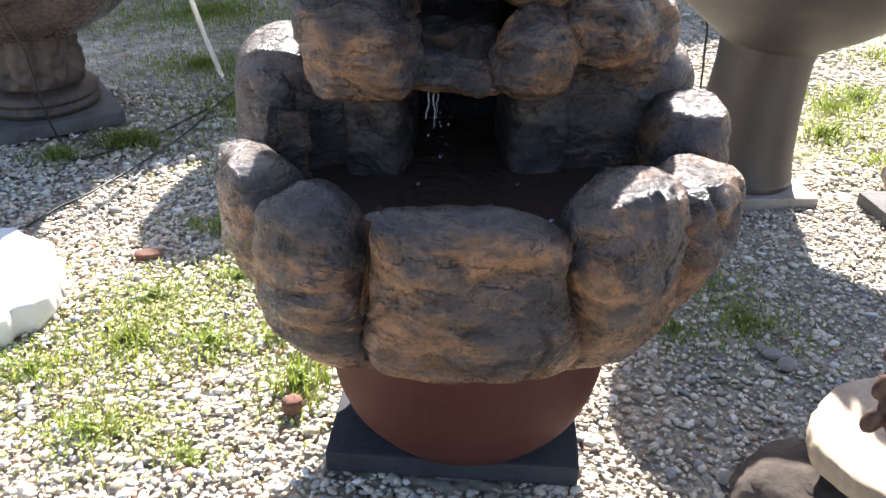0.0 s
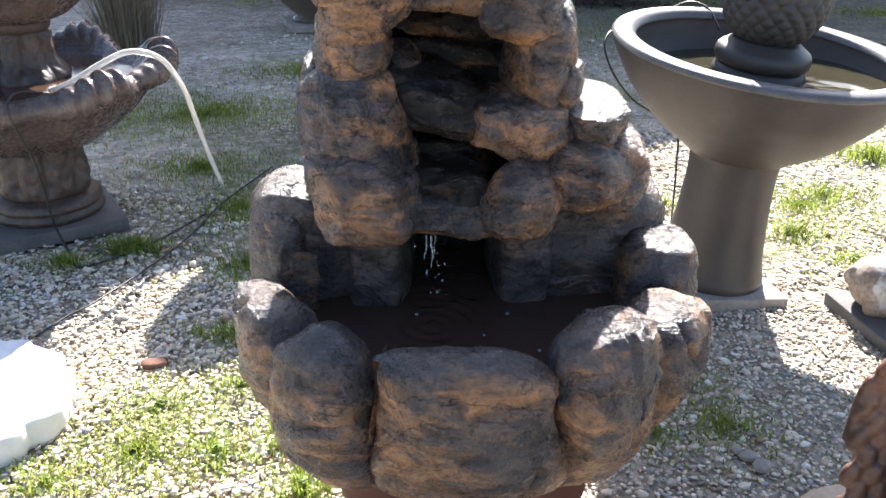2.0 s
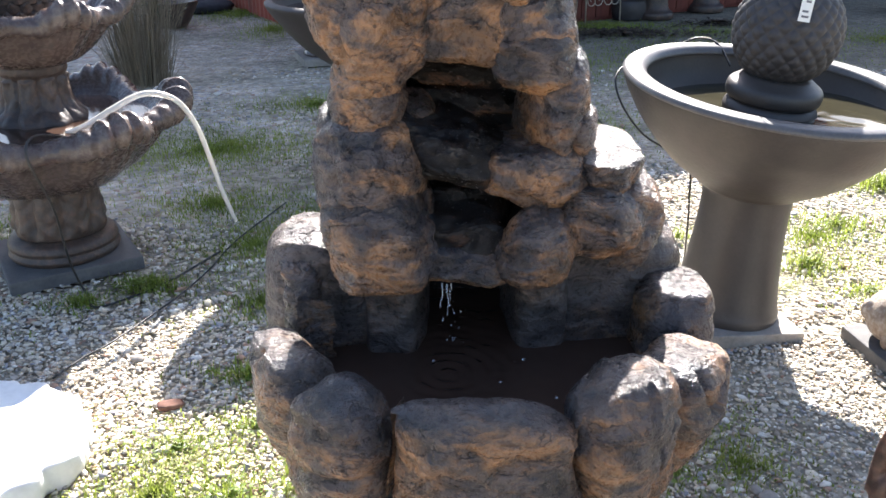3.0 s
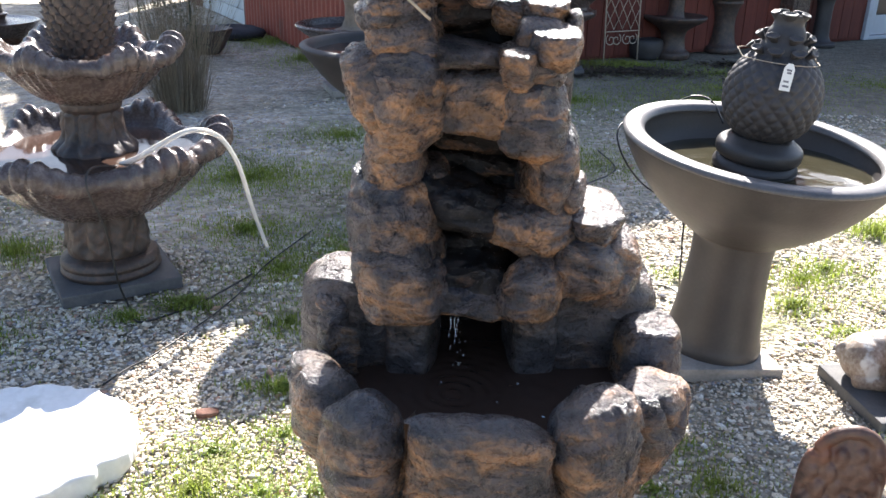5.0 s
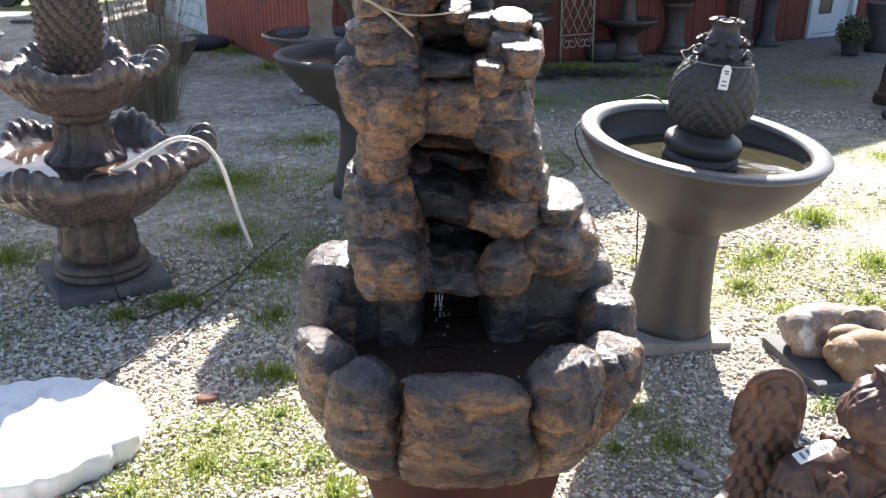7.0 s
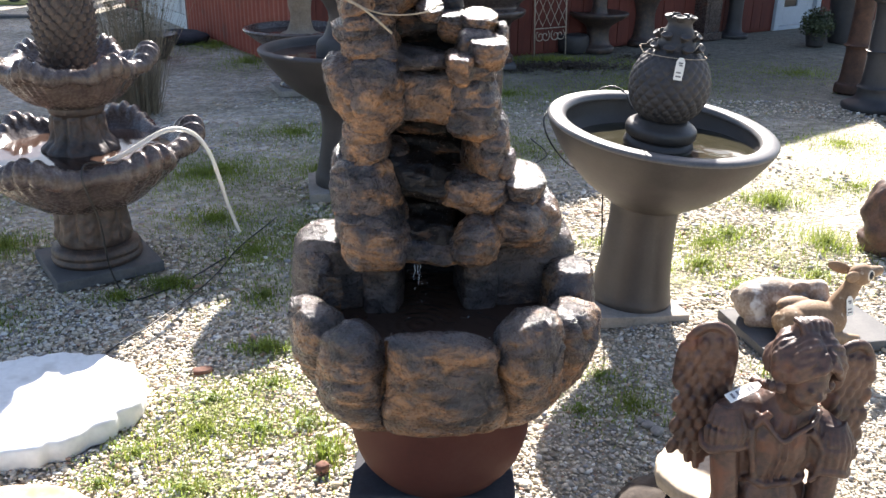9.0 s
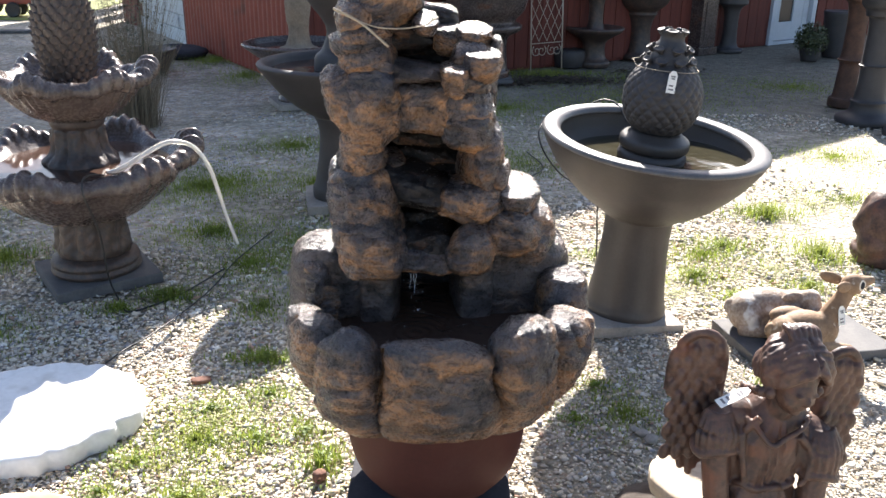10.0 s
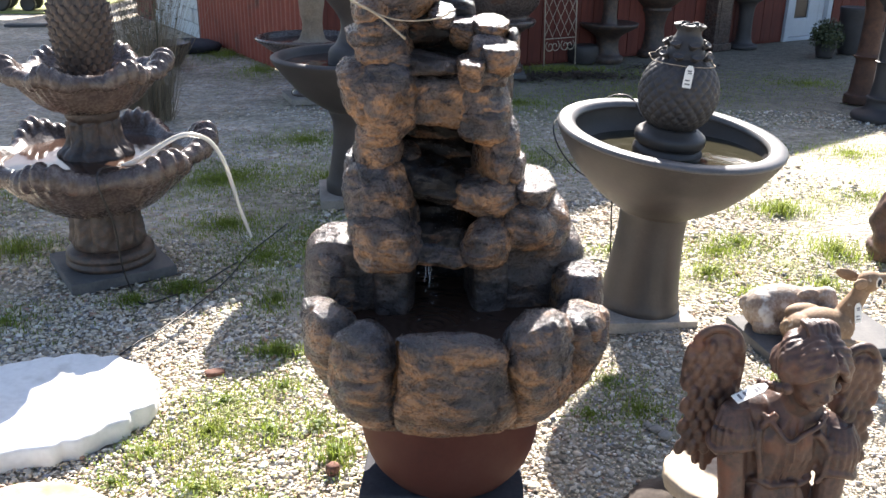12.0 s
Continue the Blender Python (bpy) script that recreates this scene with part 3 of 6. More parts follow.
def build_house():
    house = thing("barn", "red barn with corrugated side and white glazed door", "building", HOUSE)
    # long board wall with the door opening left free
    bm = bmesh.new()
    for a, b, z0 in ((0.0, 0.2, 0.0), (0.2, DOOR_A, 0.0), (DOOR_B, RIGHT_LEN, 0.0), (DOOR_A, DOOR_B, 2.08)):
        q = [bm.verts.new((s, y, z)) for s, y, z in ((a, 0.03, z0), (b, 0.03, z0), (b, 0.15, z0), (a, 0.15, z0),
                                                    (a, 0.03, eave(a)), (b, 0.03, eave(b)), (b, 0.15, eave(b)), (a, 0.15, eave(a)))]
        for f in ((0, 1, 5, 4), (1, 2, 6, 5), (2, 3, 7, 6), (3, 0, 4, 7), (4, 5, 6, 7), (3, 2, 1, 0)):
            bm.faces.new([q[i] for i in f])
    front = part("wall_front", bm, RED_BOARD, house, "faded red board wall", False)
    # corrugated side
    n = int(LEFT_LEN / 0.011)
    verts, faces = [], []
    for i in range(n + 1):
        t = LEFT_LEN * i / n
        w = 0.011 * math.tanh(2.2 * math.sin(2 * math.pi * t / 0.13))
        for z in (0.02, 3.68):
            verts.append((-0.012 + w, t, z))
    for i in range(n):
        faces.append((2 * i, 2 * i + 1, 2 * i + 3, 2 * i + 2))
    m0 = len(verts)
    verts += [(0.05, 0, 0.02), (0.05, 0, 3.68), (0.05, LEFT_LEN, 0.02), (0.05, LEFT_LEN, 3.68)]
    faces.append((m0, m0 + 2, m0 + 3, m0 + 1))
    part_mesh("wall_side", mesh_of("wall_side", verts, faces, RED_METAL), house, "red corrugated metal siding")
    for nm, s0, t0, sx, sy in (("wall_back", 6.2, LEFT_LEN, RIGHT_LEN, 0.12), ("wall_end", RIGHT_LEN, LEFT_LEN / 2, 0.12, LEFT_LEN)):
        part(nm, box(sx, sy, 2.4 if nm == "wall_back" else 2.0, 0), RED_BOARD, house, "", False, pose(s0, t0, 0))
    # roof added out of view, hipped to let sun past the corner
    bm = bmesh.new()
    for a, b, c, d in ((0.0, 0.2, 0.0, 2.4), (0.2, RIGHT_LEN, 2.4, RIGHT_LEN)):
        q = [bm.verts.new(v) for v in ((a, 0, eave(a)), (b, 0, eave(b)), (d, LEFT_LEN, eave(b)), (c, LEFT_LEN, eave(a)),
                                       (a, 0, eave(a) + 0.08), (b, 0, eave(b) + 0.08), (d, LEFT_LEN, eave(b) + 0.08), (c, LEFT_LEN, eave(a) + 0.08))]
        for f in ((0, 1, 5, 4), (1, 2, 6, 5), (2, 3, 7, 6), (3, 0, 4, 7), (4, 5, 6, 7), (3, 2, 1, 0)):
            bm.faces.new([q[i] for i in f])
    part("roof", bm, RED_METAL, house, "unseen red metal roof shaped to place the yard shade", False)
    part("corner_post", box(0.14, 0.14, 3.68, 0.01), RED_BOARD, house, "", False, pose(0.03, 0.02, 0))
    # boards
    boards = {}
    s = 0.12
    rnd = random.Random(3)
    while s < RIGHT_LEN - 0.2:
        w = 0.19
        if not (DOOR_A - 0.2 < s < DOOR_B + 0.02):
            h = round(eave(s + 0.1) - 0.1, 1)
            if h not in boards:
                bm = box(w, 0.022, h - 0.04, 0.003)
                bmesh.ops.recalc_face_normals(bm, faces=bm.faces)
                me = bpy.data.meshes.new("board")
                bm.to_mesh(me)
                bm.free()
                me.materials.append(RED_BOARD)
                boards[h] = me
            part_mesh("board", boards[h], front, "", pose(s + 0.1, 0.016 + rnd.uniform(-0.003, 0.003), 0.04))
        s += 0.2
    return house


def build_door():
    w = DOOR_B - DOOR_A
    door = thing("door_1", "white glazed door with wide white side panel", "door", HOUSE @ pose(DOOR_A, 0, 0), kind="structure")
    for nm, x, z, sx, sz in (("jamb", 0.05, 0, 0.10, 2.08), ("jamb", w - 0.05, 0, 0.10, 2.08), ("head", w / 2, 1.98, w - 0.2, 0.10), ("sill", w / 2, 0, w - 0.2, 0.05)):
        part(nm, box(sx, 0.16, sz, 0.006), WHITE_PAINT, door, "", True, pose(x, 0.06, z))
    leaf = part("door_leaf", box(0.12, 0.045, 1.9, 0.004), WHITE_PAINT, door, "", True, pose(0.17, 0.05, 0.06))
    part("door_stile", box(0.12, 0.045, 1.9, 0.004), WHITE_PAINT, door, "", True, pose(0.60, 0.05, 0.06))
    part("bottom_rail", box(0.31, 0.045, 0.26, 0.004), WHITE_PAINT, door, "", True, pose(0.385, 0.05, 0.06))
    part("top_rail", box(0.31, 0.045, 0.14, 0.004), WHITE_PAINT, door, "", True, pose(0.385, 0.05, 1.82))
    pane = part("pane", box(0.31, 0.012, 1.5, 0), GLASS_DK, door, "dark glass", False, pose(0.385, 0.055, 0.32))
    for i in range(2):
        part("panel_board", box(0.122, 0.03, 1.9, 0.004), WHITE_PAINT, door, "", True, pose(0.73 + i * 0.126, 0.055, 0.06))


build_house()
build_door()

# whitewashed block section and red end of the same side wall
shed = thing("outbuilding", "whitewashed block outbuilding with red end wall", "building", HOUSE @ pose(0, 4.0, 0))
bw = box(0.2, 2.35, 3.65, 0.01)
bw.transform(pose(0.14, 1.18, 0))
blocks = part("block_wall", bw, PLATE, shed)
me = None
for row in range(8):
    for k in range(6):
        if me is None:
            ob = part("block", box(0.03, 0.385, 0.19, 0.006), BLOCK, blocks, "", True, pose(0.03, 0.2, 0.0))
            me = ob.data
        else:
            part_mesh("block", me, blocks, "", pose(0.03, 0.2 + 0.395 * k - 0.19 * (row % 2) * (k > 0), 0.2 * row))
part("end_wall", box(0.3, 1.0, 3.65, 0.01), RED_BOARD, shed, "red painted end wall", True, pose(0.13, 2.87, 0))
lawn = single("lawn", box(14, 12, 0.02, 0), LAWN, pose(-13.0, 20.6, -0.008), "bright sunlit lawn beyond the yard", "lawn", kind="structure", smooth=False)


def build_shade_tree(x, y, h, rx, rz, seed):
    """An unseen broad tree added for its shade: tapered trunk, limbs, and a ragged crown of leaves."""
    rnd = random.Random(seed)
    tree = thing("tree", "unseen broad leafy tree added to shade the yard", "tree", pose(x, y, 0))
    part("trunk", tube([(0, 0, 0), (0.1, 0, h * 0.3), (-0.05, 0.1, h * 0.55), (0, 0, h * 0.8)], 0.32, 12, 0.35), TRUNK, tree)
    ends = []
    for k in range(9):
        a = 6.283 * k / 9 + rnd.uniform(-0.3, 0.3)
        z0 = h * rnd.uniform(0.45, 0.65)
        e = Vector((rx * 0.7 * math.cos(a), rx * 0.7 * math.sin(a), h + rz * rnd.uniform(-0.5, 0.6)))
        part("limb", tube([(0, 0, z0), (e.x * 0.4, e.y * 0.4, z0 + (e.z - z0) * 0.55), tuple(e)], 0.12, 8, 0.25), TRUNK, tree)
        ends.append(e)
    verts, faces = [], []
    clumps = ends + [Vector((0, 0, h + rz * 0.6)), Vector((0, 0, h - rz * 0.2))] + [Vector((rnd.uniform(-0.5, 0.5) * rx, rnd.uniform(-0.5, 0.5) * rx, h + rz * rnd.uniform(-0.6, 0.7))) for _ in range(14)]
    for c in clumps:
        for _ in range(320):
            d = Vector((rnd.gauss(0, 1), rnd.gauss(0, 1), rnd.gauss(0, 0.8)))
            p = c + d.normalized() * rnd.uniform(0.15, 1.0) * rx * 0.36
            u = Vector((rnd.gauss(0, 1), rnd.gauss(0, 1), rnd.gauss(0, 1))).normalized()
            w = u.cross(Vector((rnd.gauss(0, 1), rnd.gauss(0, 1), rnd.gauss(0, 1)))).normalized()
            b = len(verts)
            verts += [p - u * 0.16, p + w * 0.08, p + u * 0.16, p - w * 0.08]
            faces.append((b, b + 1, b + 2, b + 3))
    part_mesh("crown", mesh_of("crown", verts, faces, BUSH), tree)


# both stand out of view, placed so their shadows cover the left yard
build_shade_tree(-4.6, 20.3, 9.4, 2.6, 2.2, 21)
build_shade_tree(-4.9, 22.6, 8.3, 2.5, 2.0, 33)

# ---- rock waterfall fountain ----
FX, FY = 0.06, 1.475
fountain = thing("rock_waterfall_fountain", "brown and charcoal cast rock fountain with tall waterfall on round bowl", "fountain", pose(FX, FY, 0))
part("base_slab", box(0.505, 0.30, 0.05, 0.006, 0.002, 3, 4), SLAB, fountain, "charcoal square base slab", True, pose(-0.004, -0.013, 0, 0, 0, -3))
part("pot", lathe(smooth_profile([(0.17, 0.052), (0.205, 0.068), (0.218, 0.083), (0.252, 0.13), (0.273, 0.20), (0.279, 0.28), (0.274, 0.37), (0.2, 0.385)], 5), 72, 0.004), POT, fountain,
     "rust red round pot base", True, pose(0.015, 0.01, 0))

OUTER = [(0.264, 0.342), (0.299, 0.356), (0.338, 0.379), (0.372, 0.413), (0.402, 0.46), (0.425, 0.53), (0.436, 0.59), (0.434, 0.65), (0.428, 0.70)]


def rim_stone(a0, a1, b0, b1, top0, top1, seed, bulge=0.02, round_top=0.04, dr=0.0, low_by=0.0, wall=1.0):
    """One stone of the bowl's wall, from the pot up over the rim and down inside. a0, a1: its sides at the rim, b0, b1: at the
    pot, in degrees from the front to the right."""
    nu, prof_n, verts = 96, 120, []
    off = Vector((seed * 5.1, seed * 2.3, seed * 0.7))
    for i in range(nu + 1):
        s = i / nu
        e = abs(2 * s - 1)
        edge = max(0.0, 1 - e ** 9) ** 0.55
        top = top0 + (top1 - top0) * s - round_top * e ** 3.2 + 0.008 * fbm((s * 2.2 + seed, seed, 0), 4)
        outer = [(r, z - low_by * max(0.0, 1 - max(0.0, z - 0.29) / 0.3)) for r, z in OUTER if z < top - 0.045]
        outer = [(r + dr * min(1.0, max(0.0, (z - 0.3) / 0.2)), z) for r, z in outer]
        r_top = outer[-1][0]
        pr = outer + [(r_top - 0.002 * wall, top - 0.026), (r_top - 0.016 * wall, top - 0.007), (r_top - 0.045 * wall, top), (r_top - 0.075 * wall, top - 0.008),
                      (r_top - 0.098 * wall, top - 0.035), (r_top - 0.108 * wall, 0.56), (r_top - 0.112 * wall, 0.5)]
        acc = [0.0]
        for p, q in zip(pr, pr[1:]):
            acc.append(acc[-1] + math.hypot(q[0] - p[0], q[1] - p[1]))
        for j in range(prof_n + 1):
            d = acc[-1] * j / prof_n
            k = next((t for t in range(1, len(acc)) if acc[t] >= d), len(acc) - 1)
            f = (d - acc[k - 1]) / max(acc[k] - acc[k - 1], 1e-6)
            r = pr[k - 1][0] + (pr[k][0] - pr[k - 1][0]) * f
            z = pr[k - 1][1] + (pr[k][1] - pr[k - 1][1]) * f
            pinch = (1 - max(0.0, 1 - e ** 7) ** 0.5) * min(1.0, max(0.0, (z - 0.42) / 0.12))
            r += (r_top - 0.05 - r) * pinch
            up = min(1.0, max(0.0, (z - 0.30) / 0.32))
            lo, hi = b0 + (a0 - b0) * up, b1 + (a1 - b1) * up
            ang = radians(lo + (hi - lo) * s + 1.6 * noise.noise(Vector((z * 9, seed, s * 2))))
            outside = 1.0 if j < prof_n * 0.62 else -0.4
            low = min(1.0, max(0.0, (z - 0.29) / 0.10))
            q = Vector((r * math.sin(ang) * 6, -r * math.cos(ang) * 6, z * 6)) + off
            w = q + Vector((noise.noise(q * 0.8), noise.noise(q * 0.8 + Vector((9, 0, 0))), 0)) * 0.8
            ridge = 1 - abs(noise.noise(Vector((w.x * 0.55, w.y * 0.55, w.z * 1.7))))
            dsp = bulge * (1 - e ** 2.5) * low - (0.012 + 0.030 * up) * (1 - edge)
            dsp += 0.024 * fbm(q * 0.5, 3, 0.45) + 0.006 * (ridge ** 3 - 0.5) - (0.014 if seed in (5, 6) else 0.009) * max(0, 1 - abs(noise.noise(w * (0.85 if seed in (5, 6) else 0.55))) / 0.06) ** 1.5 + 0.007 * fbm(w * 2.2, 4, 0.6) + 0.0042 * (0.5 - 2 * abs(noise.noise(Vector((w.x * 2.0, w.y * 2.0, w.z * 4.4)))))
            r2 = r + dsp * outside
            z2 = z + ((0.009 * fbm(q * 0.9, 4, 0.5)) if z > 0.34 else 0) 
            verts.append((r2 * math.sin(ang), -r2 * math.cos(ang), z2))
    k = prof_n + 1
    faces = [(i * k + j, (i + 1) * k + j, (i + 1) * k + j + 1, i * k + j + 1) for i in range(nu) for j in range(prof_n)]
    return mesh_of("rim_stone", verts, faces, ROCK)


for a0, a1, b0, b1, t0, t1, seed, bulge, rt, dr, wall in (
        (-20.5, 23.0, -28, 33, 0.722, 0.700, 1, 0.010, 0.022, 0, 1.0), (-47, -21.0, -72, -27, 0.728, 0.706, 2, 0.026, 0.090, 0.0, 1.0), (-84, -42, -104, -68, 0.700, 0.714, 3, 0.024, 0.055, -0.005, 1.0),
        (-130, -80, -136, -100, 0.780, 0.795, 4, 0.014, 0.06, -0.060, 0.70), (21.5, 53, 32, 72, 0.740, 0.750, 5, 0.030, 0.06, 0, 1.0), (49, 83, 68, 104, 0.708, 0.690, 6, 0.034, 0.06, 0.005, 1.0),
        (79, 112, 100, 130, 0.748, 0.735, 7, 0.036, 0.065, 0.0, 1.0), (109, 163, 128, 165, 0.74, 0.72, 8, 0.03, 0.05, 0.02, 1.0), (-164, -130, -168, -134, 0.74, 0.76, 9, 0.02, 0.05, 0, 1.0),
        (158, 200, 162, 195, 0.74, 0.74, 10, 0.02, 0.05, 0, 1.0)):
    # unseen rear stones hang lower to block sun from the base slab
    part_mesh("rim_stone", rim_stone(a0, a1, b0, b1, t0, t1, seed, bulge, rt, dr, 0.17 if seed in (8, 9, 10) else 0.0, wall), fountain)

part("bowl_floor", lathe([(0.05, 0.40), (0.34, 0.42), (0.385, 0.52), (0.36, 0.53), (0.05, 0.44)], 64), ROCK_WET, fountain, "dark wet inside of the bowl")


def pool(radius, wave=0.0012, n=40, m=72, seed=1, fall=None):
    """A round sheet of water, with rings spreading from where a stream falls in."""
    verts, faces = [(0, 0, 0)], []
    for j in range(1, n + 1):
        r = radius * j / n
        for i in range(m):
            a = 2 * math.pi * i / m
            x, y = r * math.cos(a), r * math.sin(a)
            ring = 0.0
            if fall:
                d = math.hypot(x - fall[0], y - fall[1])
                ring = 0.0022 * math.sin(210 * d) * math.exp(-13 * d)
            verts.append((x, y, wave * fbm((x * 14 + seed, y * 14, seed), 3) + ring))
    for i in range(m):
        faces.append((0, 1 + i, 1 + (i + 1) % m))
    for j in range(n - 1):
        for i in range(m):
            a, b = 1 + j * m + i, 1 + j * m + (i + 1) % m
            faces.append((a, a + m, b + m, b))
    return verts, faces


v, f = pool(0.385, 0.003, 110, 150, 1, (-0.052, -0.10))
part_mesh("water", mesh_of("water", v, f, WATER), fountain, "dark still water", pose(0, 0, 0.60))

# the tower: every stone by its centre and half sizes in world metres, turn about z, squareness, wet or dry, tilt
TOWER = [
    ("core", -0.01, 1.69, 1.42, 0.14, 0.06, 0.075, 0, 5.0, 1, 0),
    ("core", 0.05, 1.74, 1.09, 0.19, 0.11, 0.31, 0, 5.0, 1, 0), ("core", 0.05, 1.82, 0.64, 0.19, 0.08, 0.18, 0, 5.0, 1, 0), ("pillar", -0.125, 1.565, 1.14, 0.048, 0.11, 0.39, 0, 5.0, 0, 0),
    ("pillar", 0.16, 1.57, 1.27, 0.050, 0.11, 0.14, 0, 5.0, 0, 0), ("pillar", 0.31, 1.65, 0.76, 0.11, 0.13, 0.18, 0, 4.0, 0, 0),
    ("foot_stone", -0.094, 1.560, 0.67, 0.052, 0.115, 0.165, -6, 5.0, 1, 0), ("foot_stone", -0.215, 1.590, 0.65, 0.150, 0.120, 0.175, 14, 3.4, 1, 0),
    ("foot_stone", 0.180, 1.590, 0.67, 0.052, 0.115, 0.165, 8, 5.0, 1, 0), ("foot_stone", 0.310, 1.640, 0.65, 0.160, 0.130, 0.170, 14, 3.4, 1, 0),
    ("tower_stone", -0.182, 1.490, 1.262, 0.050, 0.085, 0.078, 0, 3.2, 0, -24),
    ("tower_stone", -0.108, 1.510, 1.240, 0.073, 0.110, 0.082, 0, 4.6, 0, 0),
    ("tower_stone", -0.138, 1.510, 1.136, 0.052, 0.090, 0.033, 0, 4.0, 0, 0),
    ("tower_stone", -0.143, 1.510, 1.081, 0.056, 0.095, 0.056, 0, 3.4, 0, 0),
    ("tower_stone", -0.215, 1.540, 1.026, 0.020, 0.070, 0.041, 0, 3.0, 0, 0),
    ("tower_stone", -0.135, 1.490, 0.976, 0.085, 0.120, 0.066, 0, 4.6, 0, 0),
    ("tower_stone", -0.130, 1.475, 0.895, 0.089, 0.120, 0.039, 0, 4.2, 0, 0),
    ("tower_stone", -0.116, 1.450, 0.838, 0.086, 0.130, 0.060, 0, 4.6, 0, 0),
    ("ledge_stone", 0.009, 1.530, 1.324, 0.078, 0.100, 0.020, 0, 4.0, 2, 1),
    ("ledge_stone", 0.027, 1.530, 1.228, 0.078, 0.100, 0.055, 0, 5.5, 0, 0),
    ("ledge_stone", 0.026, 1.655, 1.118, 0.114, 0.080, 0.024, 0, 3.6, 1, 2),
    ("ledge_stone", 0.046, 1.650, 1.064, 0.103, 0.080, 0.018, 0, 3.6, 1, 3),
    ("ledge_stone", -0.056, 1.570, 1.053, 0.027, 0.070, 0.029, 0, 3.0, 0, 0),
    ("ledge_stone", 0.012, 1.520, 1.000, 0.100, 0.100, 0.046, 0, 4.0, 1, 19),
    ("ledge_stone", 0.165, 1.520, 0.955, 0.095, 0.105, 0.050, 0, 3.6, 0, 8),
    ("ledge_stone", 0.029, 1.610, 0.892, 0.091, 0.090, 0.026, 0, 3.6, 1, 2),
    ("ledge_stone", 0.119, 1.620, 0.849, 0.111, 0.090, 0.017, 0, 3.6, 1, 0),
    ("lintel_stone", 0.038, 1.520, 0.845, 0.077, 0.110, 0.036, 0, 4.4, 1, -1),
    ("lintel_stone", 0.036, 1.485, 0.803, 0.081, 0.120, 0.033, 0, 4.8, 0, 1),
    ("round_stone", 0.167, 1.400, 0.845, 0.059, 0.070, 0.060, 0, 2.6, 0, 0),
    ("tower_stone", 0.154, 1.530, 1.301, 0.053, 0.100, 0.034, 0, 4.4, 0, 0),
    ("tower_stone", 0.149, 1.520, 1.238, 0.060, 0.100, 0.036, 0, 4.6, 0, 0),
    ("tower_stone", 0.149, 1.510, 1.171, 0.062, 0.100, 0.044, 0, 4.4, 0, 0),
    ("tower_stone", 0.214, 1.550, 1.196, 0.015, 0.070, 0.035, 0, 3.0, 0, 0),
    ("tower_stone", 0.226, 1.540, 1.134, 0.024, 0.070, 0.039, 0, 3.0, 0, 0),
    ("tower_stone", 0.197, 1.530, 1.078, 0.048, 0.100, 0.070, 0, 4.2, 0, 6),
    ("tower_stone", 0.255, 1.540, 1.033, 0.027, 0.070, 0.037, 0, 3.0, 0, 0),
    ("flat_stone", 0.303, 1.570, 0.962, 0.062, 0.110, 0.040, 0, 4.0, 0, 6),
    ("tower_stone", 0.290, 1.520, 0.868, 0.074, 0.120, 0.060, 0, 4.4, 0, 0),
    ("tower_stone", 0.36, 1.580, 0.850, 0.060, 0.120, 0.058, 0, 3.6, 0, 6),
    ("tower_stone", 0.418, 1.670, 0.722, 0.056, 0.100, 0.078, 0, 3.0, 0, 6),
    ("tower_stone", -0.157, 1.520, 1.466, 0.046, 0.080, 0.030, 0, 3.4, 0, 4),
    ("tower_stone", -0.084, 1.580, 1.505, 0.101, 0.110, 0.060, 0, 4.4, 0, 0),
    ("ledge_stone", -0.005, 1.630, 1.409, 0.077, 0.080, 0.035, 0, 4.4, 1, 0),
    ("tower_stone", 0.038, 1.530, 1.453, 0.032, 0.060, 0.027, 0, 3.0, 0, 0),
    ("tower_stone", -0.138, 1.530, 1.409, 0.074, 0.100, 0.030, 0, 4.0, 0, 2),
    ("tower_stone", -0.118, 1.530, 1.355, 0.066, 0.100, 0.036, 0, 4.2, 0, -2),
    ("tower_stone", 0.103, 1.600, 1.406, 0.044, 0.060, 0.039, 0, 3.6, 0, 0),
    ("tower_stone", 0.173, 1.570, 1.417, 0.046, 0.060, 0.032, 0, 3.0, 0, 0),
    ("flat_stone", 0.191, 1.490, 1.356, 0.052, 0.080, 0.040, 0, 3.6, 0, 0),
    ("tower_stone", 0.237, 1.580, 1.377, 0.015, 0.060, 0.034, 0, 3.0, 0, 0),
    ("flat_stone", 0.117, 1.460, 1.318, 0.036, 0.070, 0.040, 0, 3.8, 0, 0),
]
# stones with broken flat tops that slope towards the front, by place: rise over run
CUT = {(0.303, 0.962): 0.10, (0.191, 1.356): 0.12, (0.103, 1.406): 0.10, (0.173, 1.417): 0.25, (0.038, 1.453): 0.40, (-0.202, 1.282): 0.35, (0.117, 1.318): 0.12}
STONES = []
for i, (nm, x, y, z, hx, hy, hz, rz, sq, wet, ry) in enumerate(TOWER):
    big = nm in ("core", "pillar", "foot_stone")
    cut = CUT.get((x, z))
    turn = random.Random(i * 7 + 3)
    if not big:
        rz, ry, sq = rz + turn.uniform(-10, 10), ry + turn.uniform(-6, 6), max(2.3, sq - 1.1)
    half = (hx * (1.05 if big else 1.08), hy * (1.0 if big else 1.05), hz * (1.0 if big else 1.36 if cut else 1.20))
    STONES.append((nm, half, sq, wet, cut, big, pose(x - FX, y - FY, z, 0, ry, rz)))


